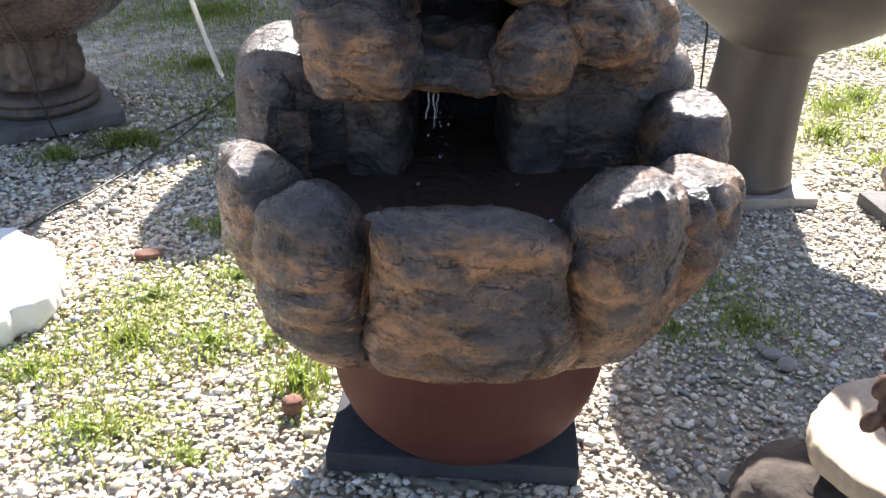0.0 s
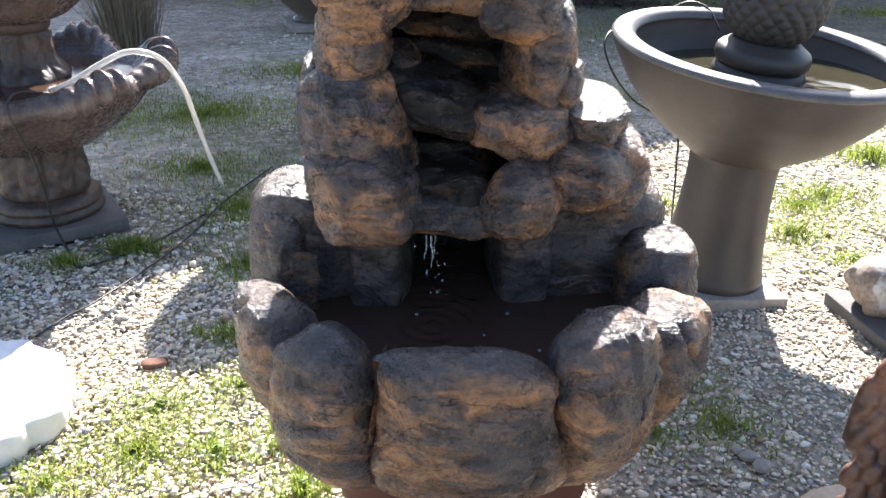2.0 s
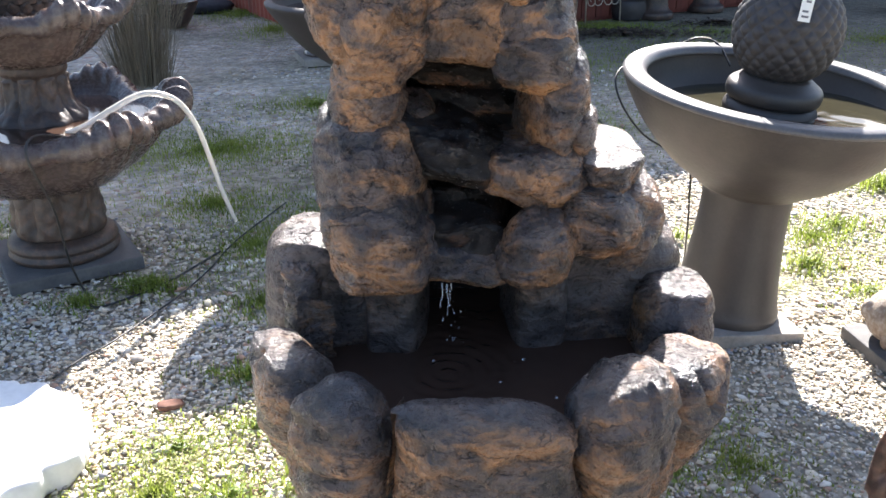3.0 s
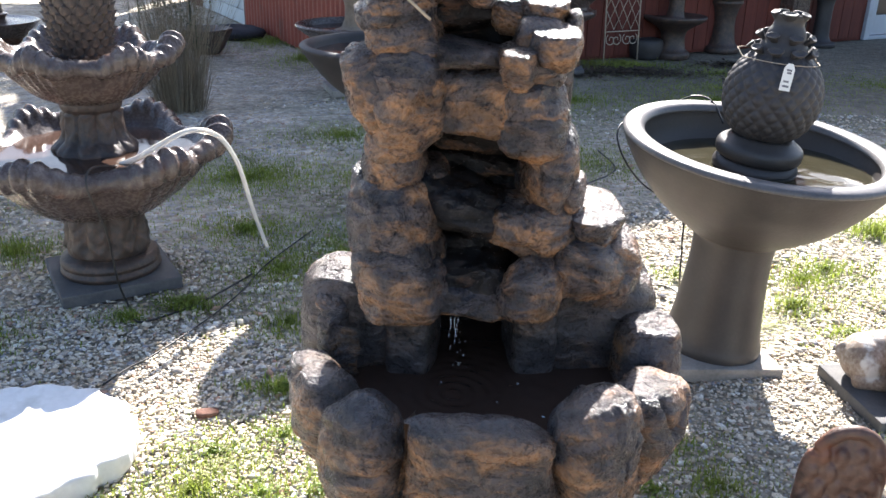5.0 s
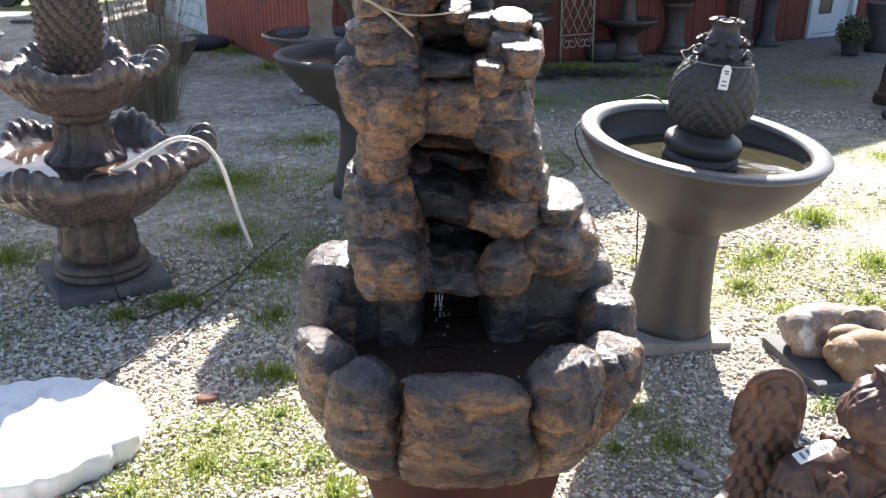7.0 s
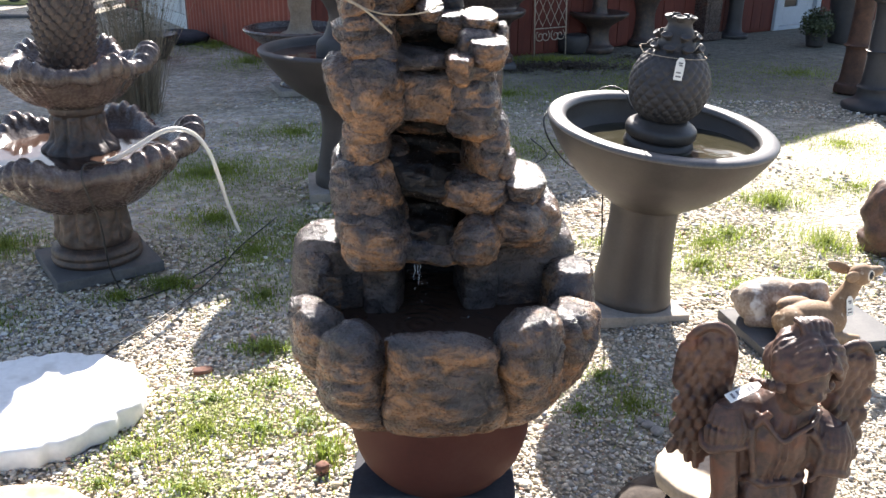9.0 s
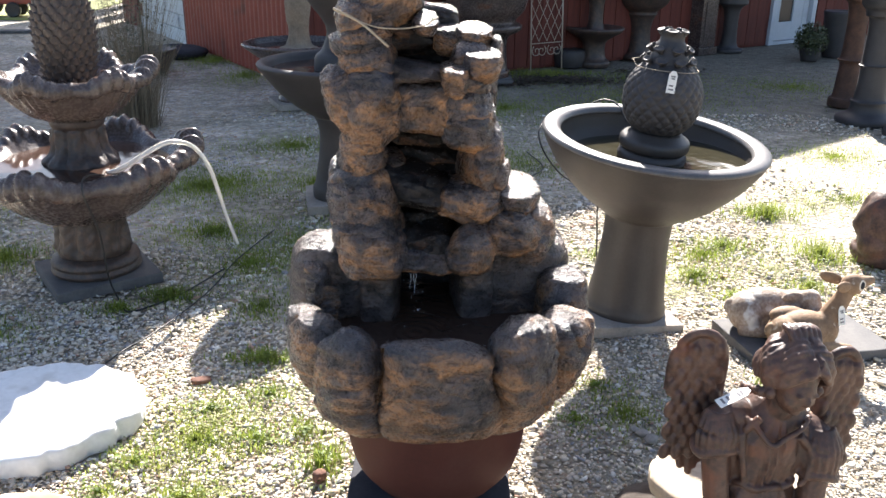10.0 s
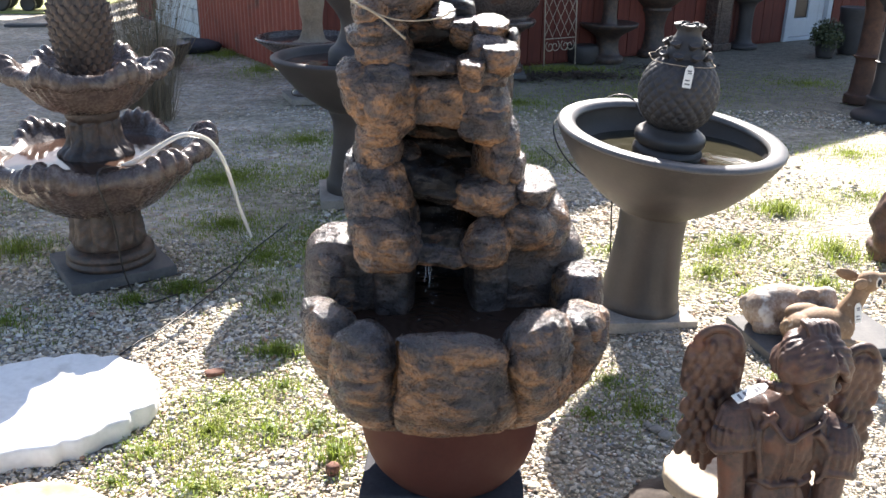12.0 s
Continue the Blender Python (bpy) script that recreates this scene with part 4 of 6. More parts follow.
def fillet(bm, mine, reach=0.027):
    """Swells a stone where it meets its neighbours, as poured concrete runs together there."""
    bm.normal_update()
    co = np.array([v.co for v in bm.verts])
    m = np.array(STONES[mine][6])
    w = co @ m[:3, :3].T + m[:3, 3]
    grow = np.zeros(len(co))
    for j, (_, half, sq, _, cut, _, mj) in enumerate(STONES):
        if j == mine or cut is not None:
            continue
        inv = np.array(mj.inverted())
        q = np.abs((w @ inv[:3, :3].T + inv[:3, 3]) / half)
        d = ((q ** sq).sum(1) ** (1 / sq) - 1) * min(half)
        grow += 0.25 * reach * np.clip(1 - np.maximum(d, 0) / reach, 0, 1) ** 2
    grow = np.minimum(grow, 0.4 * reach)
    for v, g in zip(bm.verts, grow):
        v.co += v.normal * g
    return bm


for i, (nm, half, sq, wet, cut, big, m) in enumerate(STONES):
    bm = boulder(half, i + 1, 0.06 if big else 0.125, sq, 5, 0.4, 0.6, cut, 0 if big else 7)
    part(nm, bm if cut is not None or big else fillet(bm, i), ROCK_DAMP_LIFTED if nm == "foot_stone" or wet == 2 else ROCK_WET if wet else ROCK, fountain, "", True, m)

# broken strands and drops of running water at the mouth
rnd = random.Random(12)
for x, y, z0, z1, r in ((-0.004, 1.40, 0.775, 0.735, 0.0018), (0.006, 1.398, 0.775, 0.72, 0.0014), (0.012, 1.40, 0.775, 0.745, 0.0012)):
    pts = [(x - FX + rnd.uniform(-0.003, 0.003), y - FY - 0.005 * k, z0 + (z1 - z0) * k / 4) for k in range(5)]
    part("water_strand", tube(pts, r, 8, 0.3), CLEAR, fountain, "thin falling water")
for _ in range(18):
    q = rnd.uniform(0.0009, 0.0018)
    part("water_drop", ellipsoid((0, 0, 0), (q, q, q * 1.5), 1), CLEAR, fountain, "", True, pose(0.008 + rnd.gauss(0, 0.013) - FX, 1.385 - FY + rnd.uniform(-0.01, 0.01), rnd.uniform(0.65, 0.765)))
for _ in range(5):
    a, q = rnd.uniform(0.5, 2.7), rnd.uniform(0.1, 0.28)
    part("bubble", ellipsoid((0, 0, 0), (0.0035, 0.0035, 0.002), 2), CLEAR, fountain, "", True, pose(q * math.cos(a), -q * math.sin(a), 0.602))
single("twine", merge(tube([(-0.20, 1.42, 1.50), (-0.13, 1.41, 1.465), (-0.06, 1.415, 1.405)], 0.0035, 6), tube([(-0.17, 1.42, 1.482), (-0.08, 1.42, 1.452), (0.02, 1.43, 1.455), (0.07, 1.47, 1.475)], 0.002, 6)),
            TWINE, pose(0, 0, 0), "tan twine tied round the top stones", "twine")


# ---- bird bath fountain with pineapple ----
def pineapple(rx, rz, nu=228, nv=120, rows=8):
    verts, faces = [], []
    for j in range(nv + 1):
        p = math.pi * (0.09 + 0.83 * j / nv)
        for i in range(nu):
            a = 2 * math.pi * i / nu
            u, w = a * 19 / (2 * math.pi), (j / nv) * rows
            c = abs(math.sin(math.pi * (u + w) / 1.0)) * abs(math.sin(math.pi * (u - w) / 1.0))
            d = 0.0095 * min(1, c ** 0.6 * 1.1) * math.sin(p) * (1 - 0.45 * max(0.0, j / nv - 0.5)) + 0.001 * noise.noise(Vector((math.cos(a) * 9, math.sin(a) * 9, p * 9)))
            s = math.sin(p) ** 0.82
            verts.append(((rx * s + d) * math.cos(a), (rx * s + d) * math.sin(a), -rz * math.cos(p)))
    for j in range(nv):
        for i in range(nu):
            faces.append((j * nu + i, j * nu + (i + 1) % nu, (j + 1) * nu + (i + 1) % nu, (j + 1) * nu + i))
    faces += [tuple(reversed(range(nu))), tuple(nv * nu + i for i in range(nu))]
    return verts, faces


def cup_leaf(w, h, t):
    """A stubby crown leaf, broad and rolled over at the tip."""
    bm = lathe(smooth_profile([(w * 0.45, 0), (w * 0.55, h * 0.4), (w * 0.8, h * 0.75), (w, h * 0.95), (w * 0.85, h * 1.05), (w * 0.4, h * 0.98)], 4), 14, 0.08)
    bm.transform(Matrix.Diagonal((1, t, 1, 1)))
    return bm


bath = thing("pineapple_fountain", "charcoal concrete pedestal bowl fountain topped by a pineapple", "fountain", pose(0.975, 2.745, -0.006, 0, 4.2, 0))
part("base_plate", box(0.44, 0.43, 0.052, 0.006, 0.002, 5, 4), PLATE, bath, "pale concrete base plate", True, pose(-0.02, 0.0, 0, 0, 0, 12))
part("pedestal", lathe(smooth_profile([(0.186, 0.05), (0.186, 0.075), (0.176, 0.11), (0.163, 0.20), (0.152, 0.32), (0.147, 0.42), (0.15, 0.49), (0.155, 0.515), (0.12, 0.52)], 5), 72), BATH, bath)
LEAN = pose(0, 0.008, 0.5, 4.3, 0.5, 0) @ pose(0, 0, -0.5)
part("bowl", lathe(smooth_profile([(0.10, 0.505), (0.165, 0.512), (0.20, 0.535), (0.30, 0.605), (0.395, 0.705), (0.452, 0.79), (0.478, 0.84), (0.481, 0.856), (0.472, 0.867), (0.445, 0.870), (0.420, 0.864), (0.410, 0.850),
                                   (0.405, 0.82), (0.385, 0.765), (0.33, 0.70), (0.20, 0.64), (0.05, 0.62)], 5), 96), BATH, bath, "", True, LEAN)
part("rim", lathe(smooth_profile([(0.470, 0.842), (0.4835, 0.852), (0.4825, 0.862), (0.472, 0.8705), (0.445, 0.8735), (0.418, 0.868), (0.404, 0.850), (0.410, 0.842), (0.425, 0.855), (0.460, 0.855), (0.470, 0.842)], 3), 96, closed=True), BATH_RIM_LIT, bath, "worn rim, painted paler for the sun on it", True, LEAN)
v, f = pool(0.413, 0.002, 30, 72, 3)
part_mesh("water", mesh_of("water", v, f, WATER_OLIVE), bath, "murky olive water", LEAN @ pose(0.012, -0.014, 0.775, -3.4, -3.6, 0))
part("ring", lathe(smooth_profile([(0.12, 0.63), (0.14, 0.74), (0.146, 0.765), (0.148, 0.785), (0.138, 0.805), (0.128, 0.812)], 4), 56), BATH, bath, "", True, LEAN)
part("ring", lathe(smooth_profile([(0.128, 0.808), (0.145, 0.818), (0.15, 0.838), (0.145, 0.86), (0.125, 0.875), (0.105, 0.89)], 4), 56), BATH, bath, "", True, LEAN)
v, f = pineapple(0.158, 0.165)
part_mesh("pineapple", mesh_of("pineapple", v, f, BATH_DK), bath, "dark pineapple with diamond scales", LEAN @ pose(0, 0.015, 1.03, -3.5, -1, 0))
crown = part("crown", lathe(smooth_profile([(0.112, 1.148), (0.098, 1.162), (0.084, 1.178), (0.078, 1.205), (0.068, 1.222), (0.062, 1.250), (0.052, 1.268), (0.050, 1.285), (0.056, 1.302), (0.050, 1.308), (0.025, 1.298)], 4), 40, 0.03), BATH_DK, bath, "stubby leaf crown", True, LEAN @ pose(0, 0.015, 1.03, -3.5, -1, 0) @ pose(0, 0, -1.03))
for k, (n_, r, z, w, h, tilt) in enumerate(((9, 0.074, 1.166, 0.027, 0.046, 50), (7, 0.060, 1.210, 0.026, 0.042, 44), (5, 0.036, 1.272, 0.028, 0.042, 22))):
    for i in range(n_):
        a = 360 * i / n_ + 17 * k
        part("leaf", cup_leaf(w, h, 0.55), BATH_DK, crown, "", True, pose(0, 0, z, 0, 0, a) @ pose(r, 0, 0, 0, tilt, 0) @ pose(0, 0, 0, 0, 0, 90))


def price_tag(m, w=0.032, h=0.075, label="white paper price tag with grey marks"):
    tag = thing("price_tag", label, "tag", m)
    bm = bmesh.new()
    pts = [(-w / 2, 0), (w / 2, 0), (w / 2, h * 0.82), (w * 0.22, h), (-w * 0.22, h), (-w / 2, h * 0.82)]
    fr = [bm.verts.new((x, -0.0008, z)) for x, z in pts]
    bk = [bm.verts.new((x, 0.0008, z)) for x, z in pts]
    bm.faces.new(fr)
    bm.faces.new(list(reversed(bk)))
    for i in range(6):
        bm.faces.new((fr[i], bk[i], bk[(i + 1) % 6], fr[(i + 1) % 6]))
    card = part("card", bm, TAGM, tag, "", False)
    for x, z, sx in ((0, 0.13, 0.6), (-0.05, 0.30, 0.5), (0.05, 0.62, 0.42), (0, 0.72, 0.5)):
        part("mark", box(w * sx, 0.0006, h * 0.07, 0), INK, card, "", False, pose(x * w, -0.0016, z * h))
    return tag


price_tag(pose(1.036, 2.566, 1.070, -8, 9, 2), 0.036, 0.088)
bm = tube([(1.06 + 0.136 * math.cos(t), 2.745 + 0.136 * math.sin(t), 1.15 - 0.012 * math.cos(t) + (0.012 if math.sin(t) > 0 else -0.004)) for t in [2 * math.pi * i / 24 for i in range(25)]], 0.0018, 6, n=2)
single("string", bm, TWINE, pose(0, 0, 0), "thin string tied round the pineapple", "string")
single("pump_cable", tube([(1.0, 3.07, 0.84), (0.97, 3.16, 0.905), (0.90, 3.205, 0.915), (0.78, 3.19, 0.86), (0.60, 3.02, 0.84), (0.585, 2.93, 0.76), (0.68, 2.92, 0.63), (0.83, 2.88, 0.54), (0.857, 2.89, 0.40), (0.875, 2.93, 0.25), (0.93, 3.12, 0.05), (0.96, 3.3, 0.014), (0.88, 3.36, 0.012), (0.77, 3.27, 0.012), (0.62, 3.38, 0.012)], 0.0038, 8),
       CABLE, pose(0, 0, 0), "black pump cable hanging from the bowl rim", "cable")
single("garden_cable", tube([(0.72, 2.96, 0.012), (0.62, 3.4, 0.012), (0.45, 4.0, 0.012), (0.62, 4.7, 0.012), (0.95, 5.2, 0.012), (0.9, 5.7, 0.012)], 0.005, 8),
       CABLE, pose(0, 0, 0), "black cable lying across the gravel", "cable")


# ---- two-tier shell fountain ----
def shell_bowl(R, z0, z1, foot, lobes, phase, lip, seed, ribs=5, depth=0.6):
    """A scalloped basin: a smooth underside and a waved lip that rises at the lobes and rolls outward there in thick shell ribs."""
    nu, nv, verts = 720, 52, []
    for i in range(nu):
        a = 2 * math.pi * i / nu
        u = lobes * (a - phase)
        lob = 0.5 + 0.5 * math.cos(u)
        lob = lob ** 0.8
        Rr = R * (0.83 + 0.17 * lob)
        zr = z1 - 0.055 * (1 - lob) * R / 0.5 + 0.010 * math.sin(2 * u + seed)
        rib = math.cos(ribs * u)
        amp = lip * 0.20 * (0.05 + 0.95 * lob)
        roll = math.pi * (0.95 + 0.55 * lob)
        for j in range(nv):
            t = j / (nv - 1)
            if t < 0.42:
                q = t / 0.42
                r = foot + (Rr * 0.93 - foot) * q ** 0.72
                z = z0 + (zr - lip * 0.9 - z0) * q ** 1.5
                r += 0.006 * rib * lob * q ** 3
            elif t < 0.82:
                q = (t - 0.42) / 0.40
                b = -0.35 * roll + q * roll
                rr = lip * (0.80 + 0.38 * lob) + amp * rib * math.sin(math.pi * q)
                r = Rr - lip * 0.6 + rr * math.cos(b)
                z = zr - lip * 0.35 + rr * math.sin(b)
            else:
                q = (t - 0.82) / 0.18
                r = (Rr - lip * 1.8) * (1 - q * 0.75)
                z = zr - lip * 0.3 - (zr - z0) * depth * math.sin(q * math.pi / 2)
            n_ = fbm((r * math.cos(a) * 9 + seed, r * math.sin(a) * 9, z * 9), 3) * 0.005
            verts.append(((r + n_) * math.cos(a), (r + n_) * math.sin(a), z + n_))
    faces = [(i * nv + j, ((i + 1) % nu) * nv + j, ((i + 1) % nu) * nv + j + 1, i * nv + j + 1) for i in range(nu) for j in range(nv - 1)]
    faces.append(tuple(i * nv for i in reversed(range(nu))))
    faces.append(tuple(i * nv + nv - 1 for i in range(nu)))
    return verts, faces


def fluted(profile, k, depth, seg=160, twist=0.0):
    """A turned column with carved upright leaves."""
    bm = bmesh.new()
    rings = []
    for r, z, d in profile:
        ring = []
        for i in range(seg):
            a = 2 * math.pi * i / seg
            w = abs(math.cos(k * a / 2 + twist * z))
            frond = noise.noise(Vector((math.cos(a) * 5.5, math.sin(a) * 5.5, z * 13))) + 0.5 * abs(math.sin(k * a + 60 * z * (1 if (k * a / math.pi) % 2 > 1 else -1)))
            rr = r + d * depth * 0.75 * (w ** 0.6 - 0.6) + d * depth * 0.30 * frond + 0.002 * noise.noise(Vector((a * 8, z * 40, k)))
            ring.append(bm.verts.new((rr * math.cos(a), rr * math.sin(a), z)))
        rings.append(ring)
    for a, b in zip(rings, rings[1:]):
        for i in range(seg):
            bm.faces.new((a[i], a[(i + 1) % seg], b[(i + 1) % seg], b[i]))
    bm.faces.new(list(reversed(rings[0])))
    bm.faces.new(rings[-1])
    return bm


def leaf_scale(w, h):
    """A pointed, curved leaf scale."""
    verts, faces, nx, nz = [], [], 4, 6
    for side in (0, 1):
        for j in range(nz + 1):
            t = j / nz
            ww = w * (1 - t ** 2.2) * 0.5 + 0.002
            for i in range(nx + 1):
                s = 2 * i / nx - 1
                y = -0.012 * (1 - s * s) - 0.014 * t * t + (0.008 if side else 0)
                verts.append((s * ww, y, h * t))
    k = (nx + 1) * (nz + 1)
    for j in range(nz):
        for i in range(nx):
            a = j * (nx + 1) + i
            faces.append((a, a + 1, a + nx + 2, a + nx + 1))
            faces.append((k + a, k + a + nx + 1, k + a + nx + 2, k + a + 1))
    return verts, faces


LX, LY = -1.585, 3.225
tier = thing("two_tier_shell_fountain", "brown-grey two-tier fountain with scalloped shell bowls", "fountain", pose(LX, LY, 0))
part("base_plate", box(0.50, 0.50, 0.055, 0.007, 0.002, 8, 4), PLATE_GREY, tier, "grey square base plate", True, pose(0, 0, 0, 0, 0, -57 + 90))
part("foot", lathe(smooth_profile([(0.205, 0.055), (0.215, 0.075), (0.205, 0.095), (0.212, 0.11), (0.20, 0.135), (0.165, 0.15), (0.15, 0.16)], 4), 72, 0.008), SHELL_DK, tier)
part("lower_column", fluted([(0.170 - 0.02 * k / 23 + 0.018 * (k / 23) ** 6, 0.15 + 0.235 * k / 23, min(1, k / 3, (24 - k) / 4)) for k in range(24)], 9, 0.034), SHELL_DK, tier, "dark column carved with upright leaves")
v, f = shell_bowl(0.545, 0.345, 0.655, 0.15, 6, radians(24), 0.052, 1, 9)
part_mesh("lower_bowl", mesh_of("lower_bowl", v, f, SHELL), tier, "large scalloped shell bowl", pose(0, 0, 0, 1.0, 0, 0))
v, f = pool(0.465, 0.0008, 26, 72, 6)
part_mesh("water", mesh_of("water", v, f, WATER), tier, "still water reflecting the sky", pose(0, 0, 0.606))
part("upper_column", fluted([(r, z, 1.0 if z < 0.77 else 0.0) for r, z in smooth_profile([(0.13, 0.50), (0.158, 0.57), (0.165, 0.61), (0.150, 0.635), (0.126, 0.66), (0.116, 0.70), (0.113, 0.745), (0.112, 0.775), (0.122, 0.79), (0.124, 0.815), (0.108, 0.83), (0.10, 0.845)], 4)], 9, 0.030), SHELL_DK, tier, "dark column carved with upright leaves")
v, f = shell_bowl(0.368, 0.815, 1.04, 0.10, 6, radians(22), 0.043, 2, 8, 0.5)
part_mesh("upper_bowl", mesh_of("upper_bowl", v, f, SHELL), tier, "small scalloped shell bowl")
finial = part("finial_core", lathe(smooth_profile([(0.075, 0.96), (0.090, 1.02), (0.116, 1.12), (0.124, 1.25), (0.100, 1.38), (0.03, 1.46)], 4), 40), SHELL_DK, tier)
v, f = leaf_scale(0.050, 0.040)
me = mesh_of("leaf_scale", v, f, SHELL_DK)
for row in range(14):
    for i in range(15):
        z = 0.985 + row * 0.0315
        u = (z - 0.985) / 0.41
        r = 0.080 + 0.043 * math.sin(math.pi * min(1.0, 0.15 + 0.62 * u)) ** 1.5 - 0.035 * max(0.0, u - 0.7)
        part_mesh("leaf_scale", me, finial, "", pose(0, 0, z, 0, 0, 24 * (i + 0.5 * (row % 2))) @ pose(0, -r, 0, 16 - 2.5 * row, 0, 0))

hose = thing("clear_hose", "clear vinyl hose carrying water over the bowl lip", "hose", pose(0, 0, 0))
part("tube", tube([(-1.4, 3.02, 0.6), (-1.317, 3.02, 0.635), (-1.235, 3.06, 0.683), (-1.155, 3.11, 0.721), (-1.095, 3.16, 0.716), (-1.034, 3.2, 0.673), (-0.981, 3.22, 0.571), (-0.953, 3.25, 0.43), (-0.928, 3.28, 0.291), (-0.891, 3.3, 0.149)], 0.0125, 10, 0.75), HOSE, hose)
single("thin_cord", tube([(-1.40, 3.0, 0.60), (-1.41, 2.78, 0.655), (-1.40, 2.70, 0.60), (-1.385, 2.78, 0.4), (-1.40, 2.86, 0.15), (-1.37, 2.88, 0.015), (-1.30, 2.78, 0.012), (-1.2, 2.86, 0.012), (-1.1, 3.0, 0.012), (-0.97, 3.3, 0.012)], 0.0045, 8),
       CABLE, pose(0, 0, 0), "thin pump cord draped over the shell bowl", "cable")
single("yard_cable", tube([(-1.25, 2.30, 0.006), (-1.20, 2.42, 0.012), (-1.14, 2.52, 0.015), (-1.03, 2.84, 0.014), (-0.97, 3.1, 0.013), (-0.93, 3.42, 0.012), (-0.80, 3.9, 0.012)], 0.0036, 8),
       CABLE, pose(0, 0, 0), "black cable snaking over the gravel", "cable")


# ---- plain bowl fountain, statue fountain and other stock behind ----
def pedestal_bowl(name, x, y, R, rim, material, plate, label, centre=0.62, water=WATER, rz=0, group=""):
    ob = thing(name, label, "fountain", pose(x, y, 0, 0, 0, rz), group)
    part("base_plate", box(R * 0.95, R * 0.95, 0.06, 0.006), plate, ob, "", True)
    k = rim / 0.83
    part("pedestal", lathe(smooth_profile([(R * 0.38, 0.06), (R * 0.38, 0.11 * k), (R * 0.34, 0.16 * k), (R * 0.28, 0.34 * k), (R * 0.28, 0.46 * k), (R * 0.33, 0.53 * k), (R * 0.25, 0.54 * k)], 4), 56), material, ob)
    part("bowl", lathe(smooth_profile([(R * 0.25, 0.52 * k), (R * 0.36, 0.535 * k), (R * 0.66, 0.63 * k), (R * 0.9, 0.75 * k), (R, rim - 0.02), (R, rim), (R * 0.94, rim + 0.008), (R * 0.9, rim - 0.01), (R * 0.82, rim - 0.08), (R * 0.4, rim - 0.18), (0.03, rim - 0.2)], 4), 72), material, ob)
    v, f = pool(R * 0.87, 0.0015, 14, 60, 2)
    part_mesh("water", mesh_of("water", v, f, water), ob, "", pose(0, 0, rim - 0.045))
    if centre:
        part("finial", lathe(smooth_profile([(R * 0.3, rim - 0.18), (R * 0.3, rim + 0.02), (R * 0.2, rim + 0.08), (R * 0.15, rim + centre * 0.28), (R * 0.42, rim + centre * 0.55), (R * 0.38, rim + centre * 0.88), (R * 0.08, rim + centre)], 4), 40), material, ob)
    return ob


pedestal_bowl("bowl_fountain", -0.44, 4.43, 0.49, 0.90, BATH_DK, PLATE, "dark slate concrete pedestal bowl fountain full of water", 0.76, WATER, 8)
pedestal_bowl("statue_basin", -1.10, 7.5, 0.50, 0.60, SHELL, PLATE, "tan stone basin on a pedestal with a standing statue", 0, WATER, 20)
bm = lathe(smooth_profile([(0.13, 0.0), (0.135, 0.04), (0.115, 0.07), (0.095, 0.2), (0.12, 0.42), (0.10, 0.62), (0.12, 0.75), (0.05, 0.83)], 5), 40, 0.10, 4)
merge(bm, ellipsoid((0, 0, 0.9), (0.07, 0.07, 0.09)))
merge(bm, ellipsoid((0.0, -0.02, 0.02), (0.2, 0.16, 0.035), 3))
statue("garden_statue", bm, TAN, pose(-1.06, 7.45, 0.53), "tan draped stone figure standing in the basin", "statue", 0.012)


def urn(name, x, y, prof, material, label, category, group="stock along the barn wall", seg=48, base=None):
    ob = thing(name, label, category, pose(x, y, 0), group)
    part("body", lathe(smooth_profile(prof, 4), seg, 0.01, x), material, ob)
    if base:
        part("plinth", box(base[0], base[0], base[1], 0.008), base[2], ob)
    return ob


urn("stone_planter", 0.80, 8.95, [(0.30, 0.06), (0.30, 0.12), (0.27, 0.16), (0.26, 0.42), (0.29, 0.50), (0.40, 0.56), (0.42, 0.62), (0.34, 0.66), (0.44, 0.78), (0.50, 1.0), (0.52, 1.12), (0.4, 1.12)], SHELL,
    "large brown stone planter on a square slab", "planter", base=(0.62, 0.06, PLATE_GREY))
urn("dark_fountain", 2.26, 10.0, [(0.20, 0.0), (0.21, 0.06), (0.15, 0.12), (0.14, 0.28), (0.22, 0.36), (0.34, 0.43), (0.35, 0.48), (0.2, 0.46), (0.10, 0.48), (0.10, 0.80), (0.22, 0.95), (0.22, 0.98), (0.06, 1.3)], SHELL_DK,
         "dark two-tier concrete fountain by the wall", "fountain")
urn("urn_pedestal", 2.98, 10.6, [(0.22, 0.0), (0.22, 0.06), (0.16, 0.12), (0.13, 0.35), (0.16, 0.52), (0.20, 0.58), (0.2, 0.62), (0.32, 0.72), (0.42, 0.95), (0.44, 1.15), (0.36, 1.15)], SHELL_DK, "brown stone urn on a waisted pedestal", "urn")
ob = thing("panel_pedestal", "brown square pedestal with recessed panels", "pedestal", pose(3.95, 11.15, 0, 0, 0, 31), "stock along the barn wall")
part("plinth", box(0.36, 0.36, 0.1, 0.01), SHELL, ob)
part("shaft", box(0.30, 0.30, 0.75, 0.008), SHELL, ob, "", True, pose(0, 0, 0.1))
part("cap", box(0.36, 0.36, 0.10, 0.02), SHELL, ob, "", True, pose(0, 0, 0.85))
part("panel", box(0.18, 0.02, 0.5, 0.005), SHELL, ob, "", True, pose(0, -0.152, 0.2))
urn("dark_urn", 4.42, 11.3, [(0.2, 0.0), (0.2, 0.05), (0.11, 0.12), (0.10, 0.5), (0.14, 0.62), (0.2, 0.66), (0.2, 0.75), (0.3, 1.0), (0.3, 1.1), (0.2, 1.1)], BATH_DK, "dark concrete urn on a stem", "urn")
